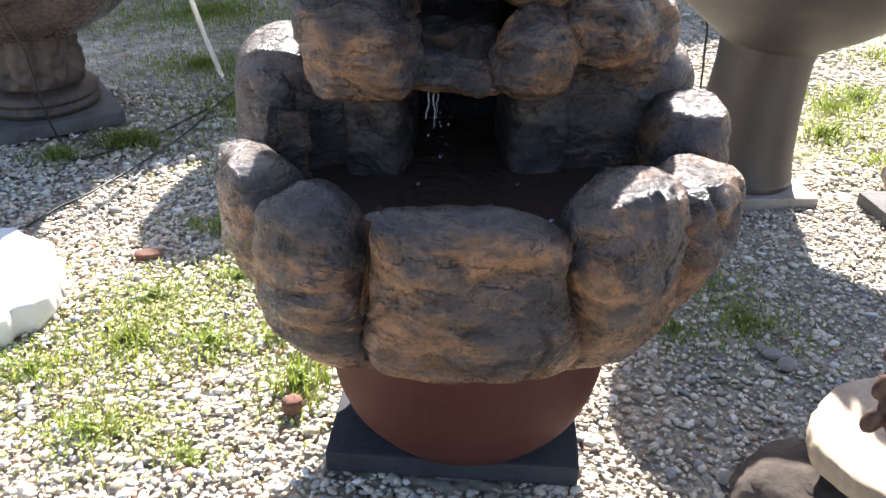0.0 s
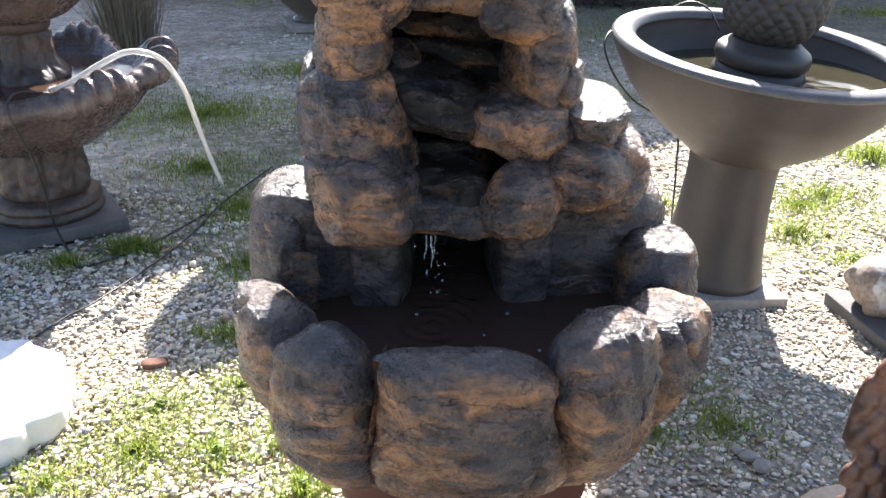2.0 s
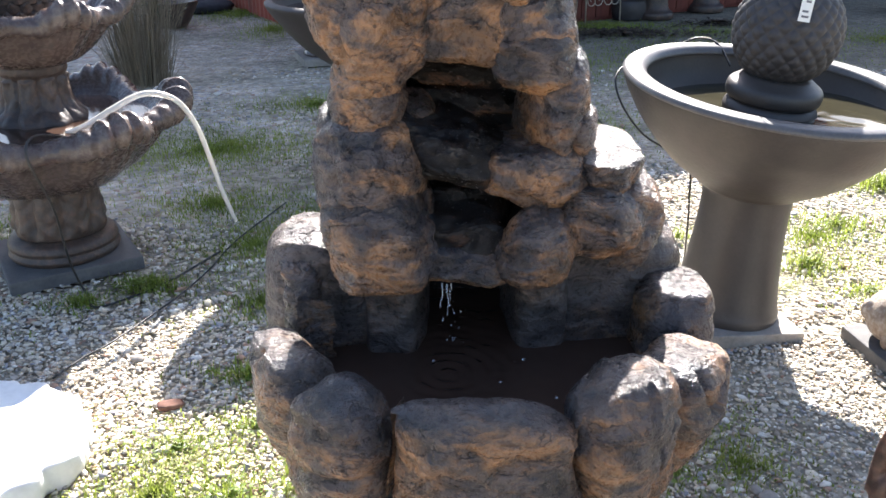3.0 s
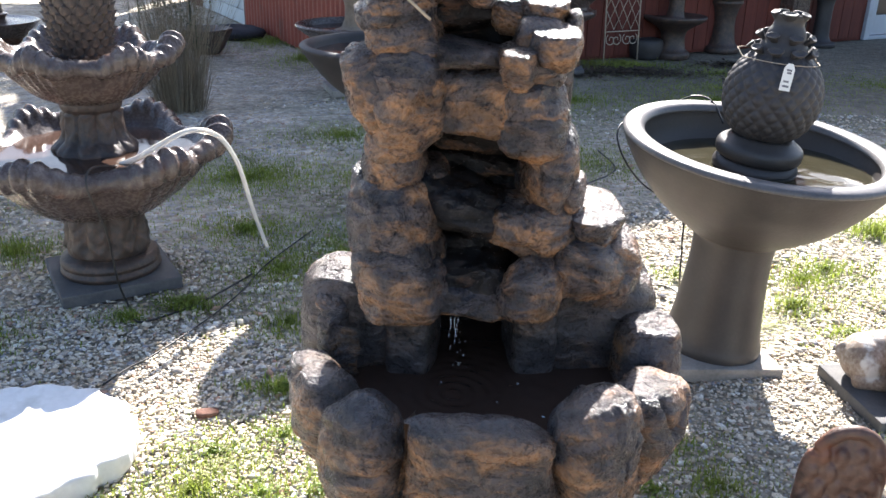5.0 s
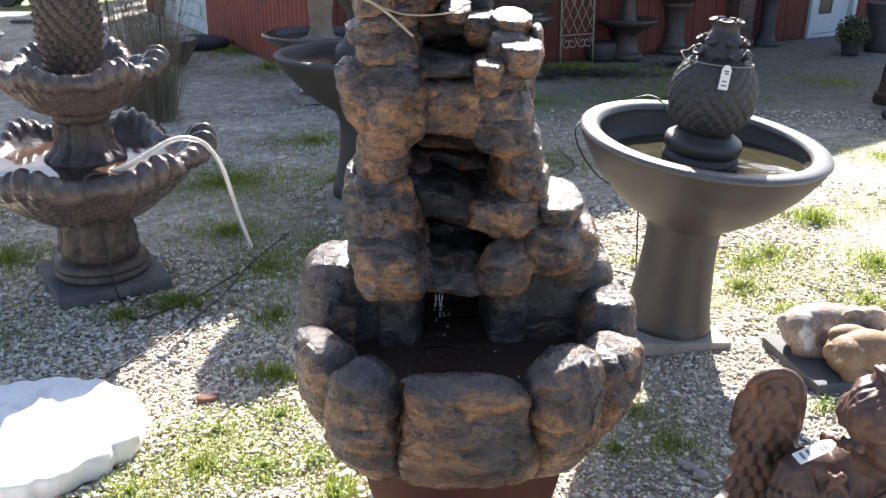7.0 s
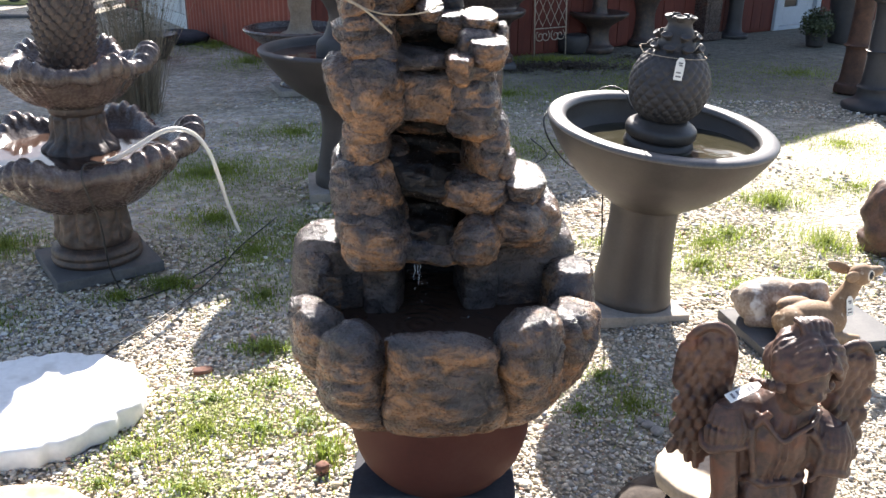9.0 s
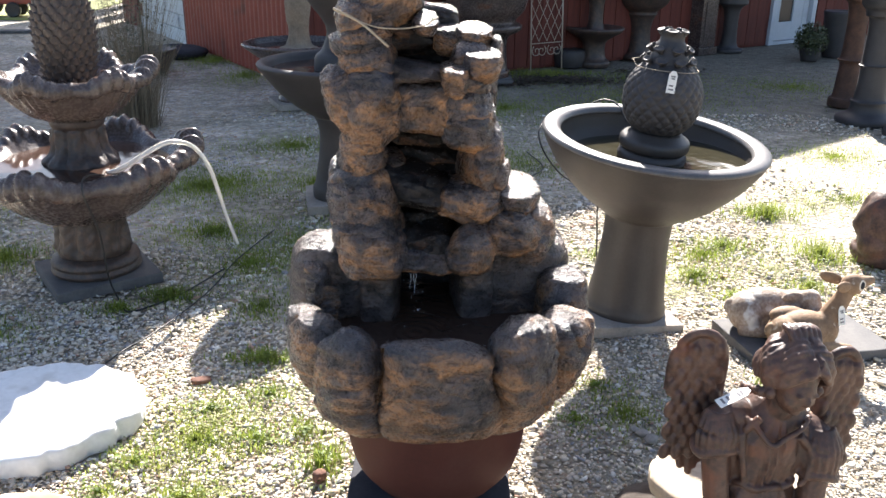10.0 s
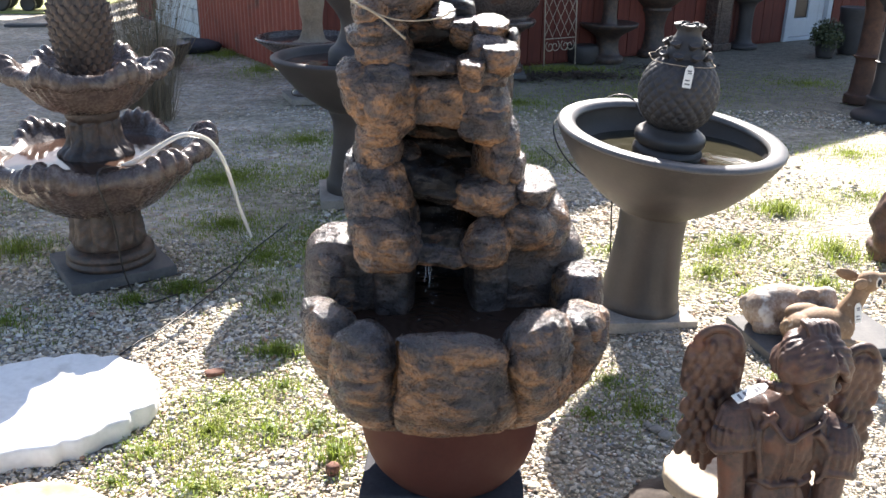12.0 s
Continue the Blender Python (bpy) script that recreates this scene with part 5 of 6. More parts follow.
urn("dark_pot", 1.95, 9.95, [(0.17, 0.0), (0.2, 0.1), (0.19, 0.2), (0.14, 0.22)], BATH_DK, "low dark concrete pot behind the trellis", "pot")
urn("rust_column", 4.32, 7.6, [(0.15, 0.0), (0.15, 0.08), (0.12, 0.11), (0.105, 0.3), (0.10, 0.42), (0.13, 0.46), (0.10, 0.5), (0.09, 0.8), (0.11, 0.98), (0.14, 1.02), (0.14, 1.07), (0.10, 1.1), (0.10, 1.3)], RUST_DK, "rust stained stone column", "column", "columns at the yard side")
urn("dark_column", 4.17, 6.85, [(0.26, 0.0), (0.26, 0.05), (0.17, 0.10), (0.15, 0.16), (0.16, 0.2), (0.13, 0.24), (0.12, 0.5), (0.14, 0.52), (0.12, 0.56), (0.115, 0.9), (0.15, 0.95), (0.16, 1.0), (0.2, 1.05), (0.22, 1.2)], BATH_DK, "dark charcoal turned column", "column", "columns at the yard side")
urn("dark_column", 4.27, 6.3, [(0.2, 0.0), (0.2, 0.05), (0.14, 0.10), (0.06, 0.16)], BATH_DK, "low dark charcoal column foot", "column", "columns at the yard side")
urn("black_planter", 5.75, 10.9, [(0.15, 0.0), (0.17, 0.1), (0.19, 0.45), (0.21, 0.6), (0.17, 0.6)], BATH_DK, "tall black planter beside the door", "planter")
urn("far_fountain", -5.55, 9.55, [(0.3, 0.0), (0.33, 0.05), (0.5, 0.22), (0.52, 0.26), (0.4, 0.24), (0.18, 0.27), (0.2, 0.33), (0.15, 0.38), (0.14, 0.7), (0.17, 0.95), (0.16, 1.2)], SHELL, "brown fountain column rising from a shallow bowl", "fountain", "stock at the far side")
nf = thing("dark_tier_fountain", "dark tiered fountain with rope moulding", "fountain", pose(-3.06, 4.35, 0), "stock at the far side")
part("stem", lathe(smooth_profile([(0.22, 0.0), (0.22, 0.08), (0.13, 0.14), (0.12, 0.5), (0.2, 0.56), (0.36, 0.66), (0.38, 0.7), (0.2, 0.69), (0.12, 0.72), (0.12, 0.86), (0.25, 0.93), (0.26, 0.97), (0.1, 0.97), (0.1, 1.2), (0.02, 1.35)], 4), 48, 0.02), SHELL_DK, nf)
single("black_stone", boulder((0.42, 0.30, 0.10), 77, 0.18, 2.4, 3), SLAB, pose(-3.05, 10.55, 0.05), "low black flat stone by the barn corner", "stone")
single("brown_pot", lathe(smooth_profile([(0.14, 0.0), (0.2, 0.08), (0.27, 0.22), (0.28, 0.27), (0.22, 0.26), (0.1, 0.2)], 4), 36, 0.02), SHELL_DK, pose(-3.0, 9.35, 0), "dark brown shallow bowl on the gravel", "bowl")


def build_trellis():
    tr = thing("trellis", "cream painted iron trellis with lattice and scrolls", "trellis", HOUSE @ pose(2.85, -0.16, 0, -3, 0, 0))
    W, H = 0.48, 1.7
    for x in (0, W):
        part("upright", tube([(x, 0, 0), (x, 0, H / 2), (x, 0, H)], 0.008, 6, n=1), IRON, tr)
    for z in (0.33, H):
        part("crossbar", tube([(0, 0, z), (W / 2, 0, z), (W, 0, z)], 0.006, 6, n=1), IRON, tr)
    step = W / 4
    for s in (1, -1):
        for k in range(-8, 15):
            x0, z0 = k * step, 0.35
            pts = []
            for i in range(61):
                z = z0 + i * (H - z0) / 60
                x = x0 + s * (z - z0) * 0.55
                if 0 <= x <= W:
                    pts.append((x, 0.002 * s, z))
            if len(pts) > 3:
                part("lattice_rod", tube([pts[0], pts[len(pts) // 2], pts[-1]], 0.004, 5, n=1), IRON, tr)
    for x, s in ((0.01, 1), (W - 0.01, -1), (W / 2, 1), (W / 2, -1)):
        pts = [(x + s * (0.075 + 0.07 * (1 - t * 0.75) * math.cos(2.2 + t * 7.5)), 0, 0.24 + 0.07 * (1 - t * 0.75) * math.sin(2.2 + t * 7.5)) for t in [i / 12 for i in range(13)]]
        part("scroll", tube(pts, 0.005, 6, n=2), IRON, tr)


build_trellis()

# ---- white scalloped slab and pale stone beside it ----
def scallop_slab(rx, ry, h, seed, k=17, rag=1.0):
    verts, faces, nu = [], [], 200
    prof = [(0.0, h * 0.82), (0.3, h * 0.85), (0.6, h * 0.9), (0.85, h * 0.96), (0.94, h), (0.985, h * 0.965), (1.0, h * 0.86), (1.0, h * 0.25), (0.985, 0.0)]
    for i in range(nu):
        a = 2 * math.pi * i / nu
        e = 1 + 0.055 * fbm((math.cos(a) * 1.6 + seed, math.sin(a) * 1.6, 0), 3)
        for r, z in prof:
            sc = 1 + rag * (0.022 * (abs(math.cos(k * a / 2 + noise.noise(Vector((a * 2, 0, seed))) * 2)) - 0.5) + 0.014 * noise.noise(Vector((a * 9, z * 40, seed)))) * min(1, max(0, (r - 0.85) / 0.1))
            x, y = rx * r * e * sc * math.cos(a), ry * r * e * sc * math.sin(a)
            verts.append((x, y, z + 0.006 * fbm((x * 7, y * 7, seed), 3) * (1 if z > 0 else 0)))
    m = len(prof)
    for i in range(nu):
        for j in range(1, m - 1):
            faces.append((i * m + j, i * m + j + 1, ((i + 1) % nu) * m + j + 1, ((i + 1) % nu) * m + j))
        faces.append((i * m, i * m + 1, ((i + 1) % nu) * m + 1))
    return verts, faces


v, f = scallop_slab(0.40, 0.335, 0.082, 2, 16, 2.5)
single("shell_slab", mesh_of("shell_slab", v, f, WHITE), None, pose(-1.385, 1.84, -0.005, 0, 0, 20), "white scalloped concrete slab lying on gravel", "slab")
v, f = scallop_slab(0.24, 0.18, 0.06, 5, 3)
single("stepping_stone", mesh_of("stepping_stone", v, f, CREAM), None, pose(-1.16, 1.215, -0.005), "cream cast stepping stone lying on gravel", "stone")

# ---- figures and seat at the near side ----
def angel_form():
    """A plain winged figure: gathered robe, puffed sleeves, bowed head with parted hair, two feathered wings."""
    bm = bmesh.new()
    seg, rings = 160, []
    for cx, rx, ry, z in ((0, 0.15, 0.12, 0.0), (0, 0.145, 0.115, 0.12), (-0.005, 0.132, 0.105, 0.25), (-0.012, 0.116, 0.094, 0.34), (-0.018, 0.098, 0.080, 0.395), (-0.02, 0.086, 0.070, 0.425),
                          (-0.018, 0.094, 0.076, 0.45), (-0.012, 0.104, 0.083, 0.50), (-0.008, 0.108, 0.080, 0.545), (-0.004, 0.104, 0.068, 0.58), (0.0, 0.078, 0.055, 0.612), (0.004, 0.044, 0.042, 0.645)):
        ring = []
        for i in range(seg):
            a = 2 * math.pi * i / seg
            wav = noise.noise(Vector((math.cos(a) * 2, math.sin(a) * 2, z * 4)))
            if z < 0.41:
                fold = 0.10 * (1 - 2 * abs(math.sin(7 * a + 2.2 * wav))) * min(1.0, 0.35 + (0.41 - z) * 6)
            elif z < 0.60:
                fold = 0.075 * (1 - 2 * abs(math.sin(9 * a + 4.5 * wav + 9 * (z - 0.5)))) + 0.03 * noise.noise(Vector((math.cos(a) * 5, math.sin(a) * 5, z * 16)))
            else:
                fold = 0.02 * wav
            ring.append(bm.verts.new((cx + rx * (1 + fold) * math.cos(a), ry * (1 + fold) * math.sin(a), z)))
        rings.append(ring)
    for p, q in zip(rings, rings[1:]):
        for i in range(seg):
            bm.faces.new((p[i], p[(i + 1) % seg], q[(i + 1) % seg], q[i]))
    bm.faces.new(list(reversed(rings[0])))
    bm.faces.new(rings[-1])
    # ruffle at the waist and turned neckline
    merge(bm, tube([(-0.02 + (0.092 + 0.006 * math.cos(9 * t)) * math.cos(t), (0.078 + 0.006 * math.cos(9 * t)) * math.sin(t), 0.428 + 0.007 * math.sin(8 * t)) for t in [2 * math.pi * i / 48 for i in range(49)]], 0.0085, 8, n=2))
    merge(bm, tube([(-0.094, -0.020, 0.612), (-0.064, -0.066, 0.600), (-0.026, -0.092, 0.560), (0.010, -0.086, 0.578), (0.052, -0.066, 0.592), (0.084, -0.024, 0.600)], 0.0075, 8, None, 6))
    merge(bm, limb((0.0, -0.012, 0.60), (0.014, -0.040, 0.68), 0.043, 0.036))
    # head
    head = ellipsoid((0, 0.006, 0), (0.062, 0.066, 0.070), 4)
    merge(head, ellipsoid((0, -0.034, -0.026), (0.046, 0.040, 0.052), 4))
    merge(head, ellipsoid((0, -0.074, -0.022), (0.008, 0.010, 0.014), 2))
    merge(head, ellipsoid((0, -0.066, -0.046), (0.014, 0.009, 0.006), 2))
    merge(head, ellipsoid((0, -0.056, -0.066), (0.016, 0.014, 0.011), 2))
    for s_ in (-1, 1):
        merge(head, ellipsoid((s_ * 0.027, -0.052, -0.036), (0.018, 0.016, 0.017), 2))
        merge(head, ellipsoid((s_ * 0.022, -0.066, -0.008), (0.012, 0.007, 0.004), 2))
        # hair laid from the parting over the side of the head
        for k in range(12):
            t = k / 11
            e0 = radians(38 + 96 * t)
            d0 = Vector((s_ * 0.05, -math.cos(e0), math.sin(e0))).normalized()
            d1 = Vector((s_, -0.34 + 0.9 * t, -0.28 - 0.25 * t)).normalized()
            pts = []
            for m_ in range(7):
                d = d0.slerp(d1, m_ / 6)
                q = 1.0 + 0.07 * math.sin(1.9 * m_ + 1.1 * k) + 0.05 * math.sin(math.pi * m_ / 6)
                pts.append((d.x * 0.077 * q, d.y * 0.078 * q + 0.006, d.z * 0.083 * q + 0.006))
            merge(head, tube(pts, 0.0105 - 0.002 * (k % 2), 7, 0.8, 5))
        for k in range(5):
            merge(head, ellipsoid((s_ * (0.072 + 0.005 * (k % 2)), -0.030 + 0.018 * k, -0.030 - 0.012 * k), (0.014, 0.013, 0.014), 2))
    merge(head, ellipsoid((0.004, 0.040, 0.080), (0.048, 0.034, 0.026), 3))
    for k in range(6):
        x = -0.036 + 0.015 * k
        merge(head, tube([(x, 0.012, 0.088), (x * 1.1, 0.036, 0.110 - 4.5 * x * x), (x, 0.064, 0.098)], 0.0085, 6, 0.9, 5))
    merge(bm, head, pose(0.020, -0.036, 0.722, 16, 8, 20))
    # sleeves, cuffs and arms
    for s_, sx, sz, cx, cz, fx, fz in ((-1, -0.135, 0.582, -0.140, 0.525, -0.125, 0.34), (1, 0.118, 0.535, 0.118, 0.458, 0.100, 0.30)):
        merge(bm, ellipsoid((s_ * 0.092, -0.004, sz + 0.015), (0.048, 0.046, 0.040), 3))
        merge(bm, ellipsoid((sx, -0.022, sz - 0.012), (0.046, 0.048, 0.058), 3, 0, 0, s_ * -12))
        merge(bm, tube([(s_ * 0.050, -0.062, sz + 0.034), (s_ * 0.084, -0.060, sz - 0.01), (s_ * 0.082, -0.072, sz - 0.075), (s_ * 0.066, -0.070, 0.432)], 0.011, 7, 0.7, 5))
        for k in range(9):
            a = radians(200 + 140 * k / 8)
            top = (sx + 0.030 * math.cos(a), -0.012 + 0.034 * math.sin(a), sz + 0.036)
            mid = (sx + 0.054 * math.cos(a), -0.022 + 0.055 * math.sin(a), sz - 0.015)
            low = (cx + 0.048 * math.cos(a), -0.030 + 0.048 * math.sin(a), cz + 0.004)
            merge(bm, tube([top, mid, low], 0.0075, 6, 0.9, 5))
        merge(bm, tube([(cx + 0.049 * math.cos(t), -0.032 + 0.047 * math.sin(t), cz + 0.006 * math.sin(3 * t) - 0.018 * s_ * math.cos(t) * 0.4) for t in [2 * math.pi * i / 20 for i in range(21)]], 0.011, 8, n=2))
        merge(bm, limb((cx, -0.034, cz + 0.01), (fx, -0.072, fz), 0.036, 0.030))
        merge(bm, limb((fx, -0.072, fz), (fx * 0.8, -0.085, fz - 0.14), 0.030, 0.026))
    # wings: a blade with a rounded shoulder, covered by overlapping feathers
    rnd = random.Random(14)
    for s_, wx, wz, hw, hh in ((-1, -0.172, 0.615, 0.062, 0.165), (1, 0.182, 0.585, 0.050, 0.150)):
        merge(bm, ellipsoid((wx, 0.072, wz - 0.02), (hw * 0.85, 0.026, hh * 1.0), 4, s_ * 14, 0, s_ * 4))
        merge(bm, ellipsoid((wx, 0.066, wz + hh * 0.55), (hw * 0.92, 0.026, hh * 0.5), 4, s_ * 14))
        ix, ox = wx - s_ * hw * 0.9, wx + s_ * hw
        merge(bm, tube([(ix, 0.060, wz - 0.02), (ix, 0.052, wz + hh * 0.65), (wx - s_ * hw * 0.45, 0.050, wz + hh * 0.98), (wx + s_ * hw * 0.35, 0.054, wz + hh * 1.0), (ox, 0.064, wz + hh * 0.62), (ox + s_ * 0.004, 0.076, wz)], 0.014, 8, 0.8, 6))
        for row in range(10):
            for k in range(4):
                u = (k + 0.5 * (row % 2)) / 3.5
                zz = wz + hh * (0.72 - 0.19 * row) - 0.014 * u
                merge(bm, ellipsoid((ix + (ox - ix) * (0.08 + 0.9 * u), 0.047 + 0.012 * u + rnd.uniform(-0.003, 0.003), zz), (0.0145, 0.014, 0.030), 2, s_ * 14, 18, s_ * (12 - 26 * u) + rnd.uniform(-6, 6)))
        for k in range(5):
            merge(bm, limb((wx + s_ * (-0.03 + 0.014 * k), 0.075, wz - hh * 0.7), (wx + s_ * (-0.04 + 0.012 * k), 0.085, wz - hh * (1.3 + 0.12 * (k % 3))), 0.014, 0.010, 4, 8))
    return bm


statue("angel_statue", angel_form(), ANGEL, pose(0.880, 0.94, 0, 0, 0, -2), "rust brown concrete angel statue with folded wings", "statue", 0.0036)
price_tag(pose(0.712, 0.860, 0.668, -66, 0, -82), 0.034, 0.082, "white card price tag lying on the angel's shoulder")

seat = thing("stone_stool", "cream round stone seat on curved brown foot", "seat", pose(0.945, 1.22, 0))
v, f = scallop_slab(0.25, 0.20, 0.05, 9, 1)
part_mesh("seat_top", mesh_of("seat_top", v, f, CREAM), seat, "cream worn seat top", pose(0, 0.0, 0.16, -2, 0, 0))
part("seat_foot", lathe(smooth_profile([(0.12, 0.0), (0.14, 0.02), (0.11, 0.06), (0.09, 0.12), (0.12, 0.165)], 4), 40, 0.05), SHELL, seat, "curved brown foot")
single("ridged_stone", boulder((0.14, 0.11, 0.05), 31, 0.14, 2.6, 4, 1.4), STONE_BROWN, pose(0.73, 1.27, 0.04, 0, 0, 30), "ridged brown stone beside the seat", "stone")

slate = single("slate_slab", box(0.64, 0.40, 0.045, 0.006, 0.004, 4, 5), PLATE_GREY, pose(1.70, 2.47, -0.004, 0, 0, 10), "grey slate slab under the fawn statues", "slab")


def fawn_form(head_up):
    """A plain lying fawn: rounded body, folded legs, neck, head and ears."""
    bm = ellipsoid((0, 0, 0.095), (0.175, 0.095, 0.092), 4)
    merge(bm, ellipsoid((-0.10, -0.01, 0.085), (0.085, 0.105, 0.085), 3))
    merge(bm, ellipsoid((0.11, 0.0, 0.10), (0.08, 0.085, 0.085), 3))
    merge(bm, limb((-0.12, -0.085, 0.03), (0.02, -0.10, 0.025), 0.032, 0.02))
    merge(bm, limb((0.10, -0.07, 0.035), (0.23, -0.075, 0.025), 0.03, 0.022))
    merge(bm, limb((0.11, 0.06, 0.035), (0.22, 0.07, 0.025), 0.03, 0.022))
    merge(bm, ellipsoid((-0.175, 0.0, 0.10), (0.03, 0.022, 0.035), 2))
    if head_up:
        merge(bm, limb((0.12, 0, 0.12), (0.215, 0.0, 0.285), 0.062, 0.036))
        merge(bm, ellipsoid((0.232, -0.005, 0.315), (0.062, 0.048, 0.050), 3))
        merge(bm, ellipsoid((-0.06, 0.05, 0.15), (0.10, 0.05, 0.04), 3))
        merge(bm, ellipsoid((0.262, -0.042, 0.322), (0.012, 0.008, 0.010), 2))
        merge(bm, limb((0.255, 0, 0.318), (0.325, -0.01, 0.335), 0.036, 0.02))
        for s in (-1, 1):
            merge(bm, ellipsoid((0.15, s * 0.058, 0.325), (0.06, 0.014, 0.027), 3, s * -25, 0, 10))
    else:
        merge(bm, limb((0.13, 0, 0.12), (0.17, -0.06, 0.17), 0.06, 0.045))
        merge(bm, limb((0.17, -0.06, 0.16), (0.20, -0.12, 0.10), 0.045, 0.026))
        merge(bm, ellipsoid((0.09, -0.055, 0.175), (0.05, 0.018, 0.022), 3, 12))
    return bm


statue("fawn_statue", fawn_form(False), DEER_OLD, pose(1.555, 2.52, 0.036, 0, 0, -8) @ Matrix.Diagonal((0.92, 0.95, 1.05, 1)), "worn grey and tan fawn statue lying curled", "statue", 0.005, group="fawn statues")
statue("fawn_statue", fawn_form(True), DEER, pose(1.632, 2.34, 0.036, 0, 0, 4) @ Matrix.Diagonal((0.80, 0.86, 0.92, 1)), "tan spotted fawn statue with raised head", "statue", 0.005, group="fawn statues")
price_tag(pose(1.775, 2.295, 0.165, -6, -8, 10), 0.03, 0.085, "white card price tag on the fawn's neck")
statue("brown_statue", merge(merge(lathe(smooth_profile([(0.16, 0.0), (0.17, 0.06), (0.14, 0.10), (0.17, 0.2), (0.13, 0.35), (0.05, 0.42)], 4), 40, 0.12, 3), ellipsoid((-0.06, -0.05, 0.12), (0.12, 0.1, 0.1))), ellipsoid((0.05, 0, 0.3), (0.12, 0.12, 0.13))),
       ANGEL, pose(2.56, 3.42, 0), "rounded rust brown garden statue on gravel", "statue", 0.012)


# ---- brick pieces ----
def brick_piece(x, y, z, s, rz, label, seed):
    single("brick_fragment", boulder(s, seed, 0.10, 5.0, 3), BRICK, pose(x, y, z, 6, 4, rz), label, "brick", "brick fragments")


brick_piece(-0.83, 2.15, 0.008, (0.038, 0.02, 0.010), 18, "brown red broken brick piece on gravel", 51)
brick_piece(-0.30, 1.50, 0.018, (0.022, 0.02, 0.022), 40, "dark red broken brick piece by the pot", 52)
for k, (x, y, r) in enumerate(((0.822, 1.754, 0.022), (0.843, 1.715, 0.024), (0.80, 1.78, 0.016), (0.50, 1.24, 0.02), (-1.02, 2.42, 0.02), (0.60, 1.33, 0.018))):
    single("large_pebble", boulder((r * 1.2, r * 0.9, r * 0.55), 60 + k, 0.08, 2.2, 3), PLATE, pose(x, y, 0.008, 0, 0, 40 * k), "pale smooth pebble lying on gravel", "pebble", "large pebbles")


# ---- plants ----
def blades(patches, seed, wide=0.0035, curl=0.5):
    """Grass or weeds: patches of (x, y, rx, ry, count, height)."""
    rnd = random.Random(seed)
    verts, faces = [], []
    for x, y, rx, ry, n, h in patches:
        for _ in range(n):
            a, r = rnd.uniform(0, 6.283), min(1.3, abs(rnd.gauss(0, 0.55)))
            px, py = x + rx * r * math.cos(a), y + ry * r * math.sin(a)
            if covered(px, py):
                continue
            hh = h * rnd.uniform(0.4, 1.15) * (1.1 - 0.5 * r)
            az, lean = rnd.uniform(0, 6.283), rnd.uniform(0.15, 1.0) * curl
            dx, dy = math.cos(az), math.sin(az)
            w = wide * rnd.uniform(0.6, 1.3)
            b = len(verts)
            for t, k in ((0.0, 1.0), (0.55, 0.85), (1.0, 0.08)):
                cx, cy, cz = px + dx * hh * lean * t * t, py + dy * hh * lean * t * t, hh * t * (1 - 0.25 * lean * t)
                verts.append((cx - dy * w * k, cy + dx * w * k, cz))
                verts.append((cx + dy * w * k, cy - dx * w * k, cz))
            faces += [(b, b + 1, b + 3, b + 2), (b + 2, b + 3, b + 5, b + 4)]
    return verts, faces


def rosettes(patches, seed, leaf=0.02):
    """Low broad-leaved weeds."""
    rnd = random.Random(seed)
    verts, faces = [], []
    for x, y, rx, ry, n, h in patches:
        for _ in range(n):
            a, r = rnd.uniform(0, 6.283), min(1.3, abs(rnd.gauss(0, 0.55)))
            px, py, pz = x + rx * r * math.cos(a), y + ry * r * math.sin(a), h * rnd.uniform(0.1, 1.0) * (1.1 - 0.6 * r)
            if covered(px, py):
                continue
            az, L = rnd.uniform(0, 6.283), leaf * rnd.uniform(0.5, 1.2)
            dx, dy, up = math.cos(az), math.sin(az), rnd.uniform(-0.2, 0.7)
            b = len(verts)
            for t, w in ((0, 0.05), (0.45, 0.34), (0.8, 0.26), (1.0, 0.03)):
                zz = pz + L * up * t - L * 0.25 * t * t
                verts.append((px + dx * L * t - dy * L * w, py + dy * L * t + dx * L * w, max(zz, 0.002)))
                verts.append((px + dx * L * t + dy * L * w, py + dy * L * t - dx * L * w, max(zz, 0.002)))
            faces += [(b + 2 * i, b + 2 * i + 1, b + 2 * i + 3, b + 2 * i + 2) for i in range(3)]
    return verts, faces


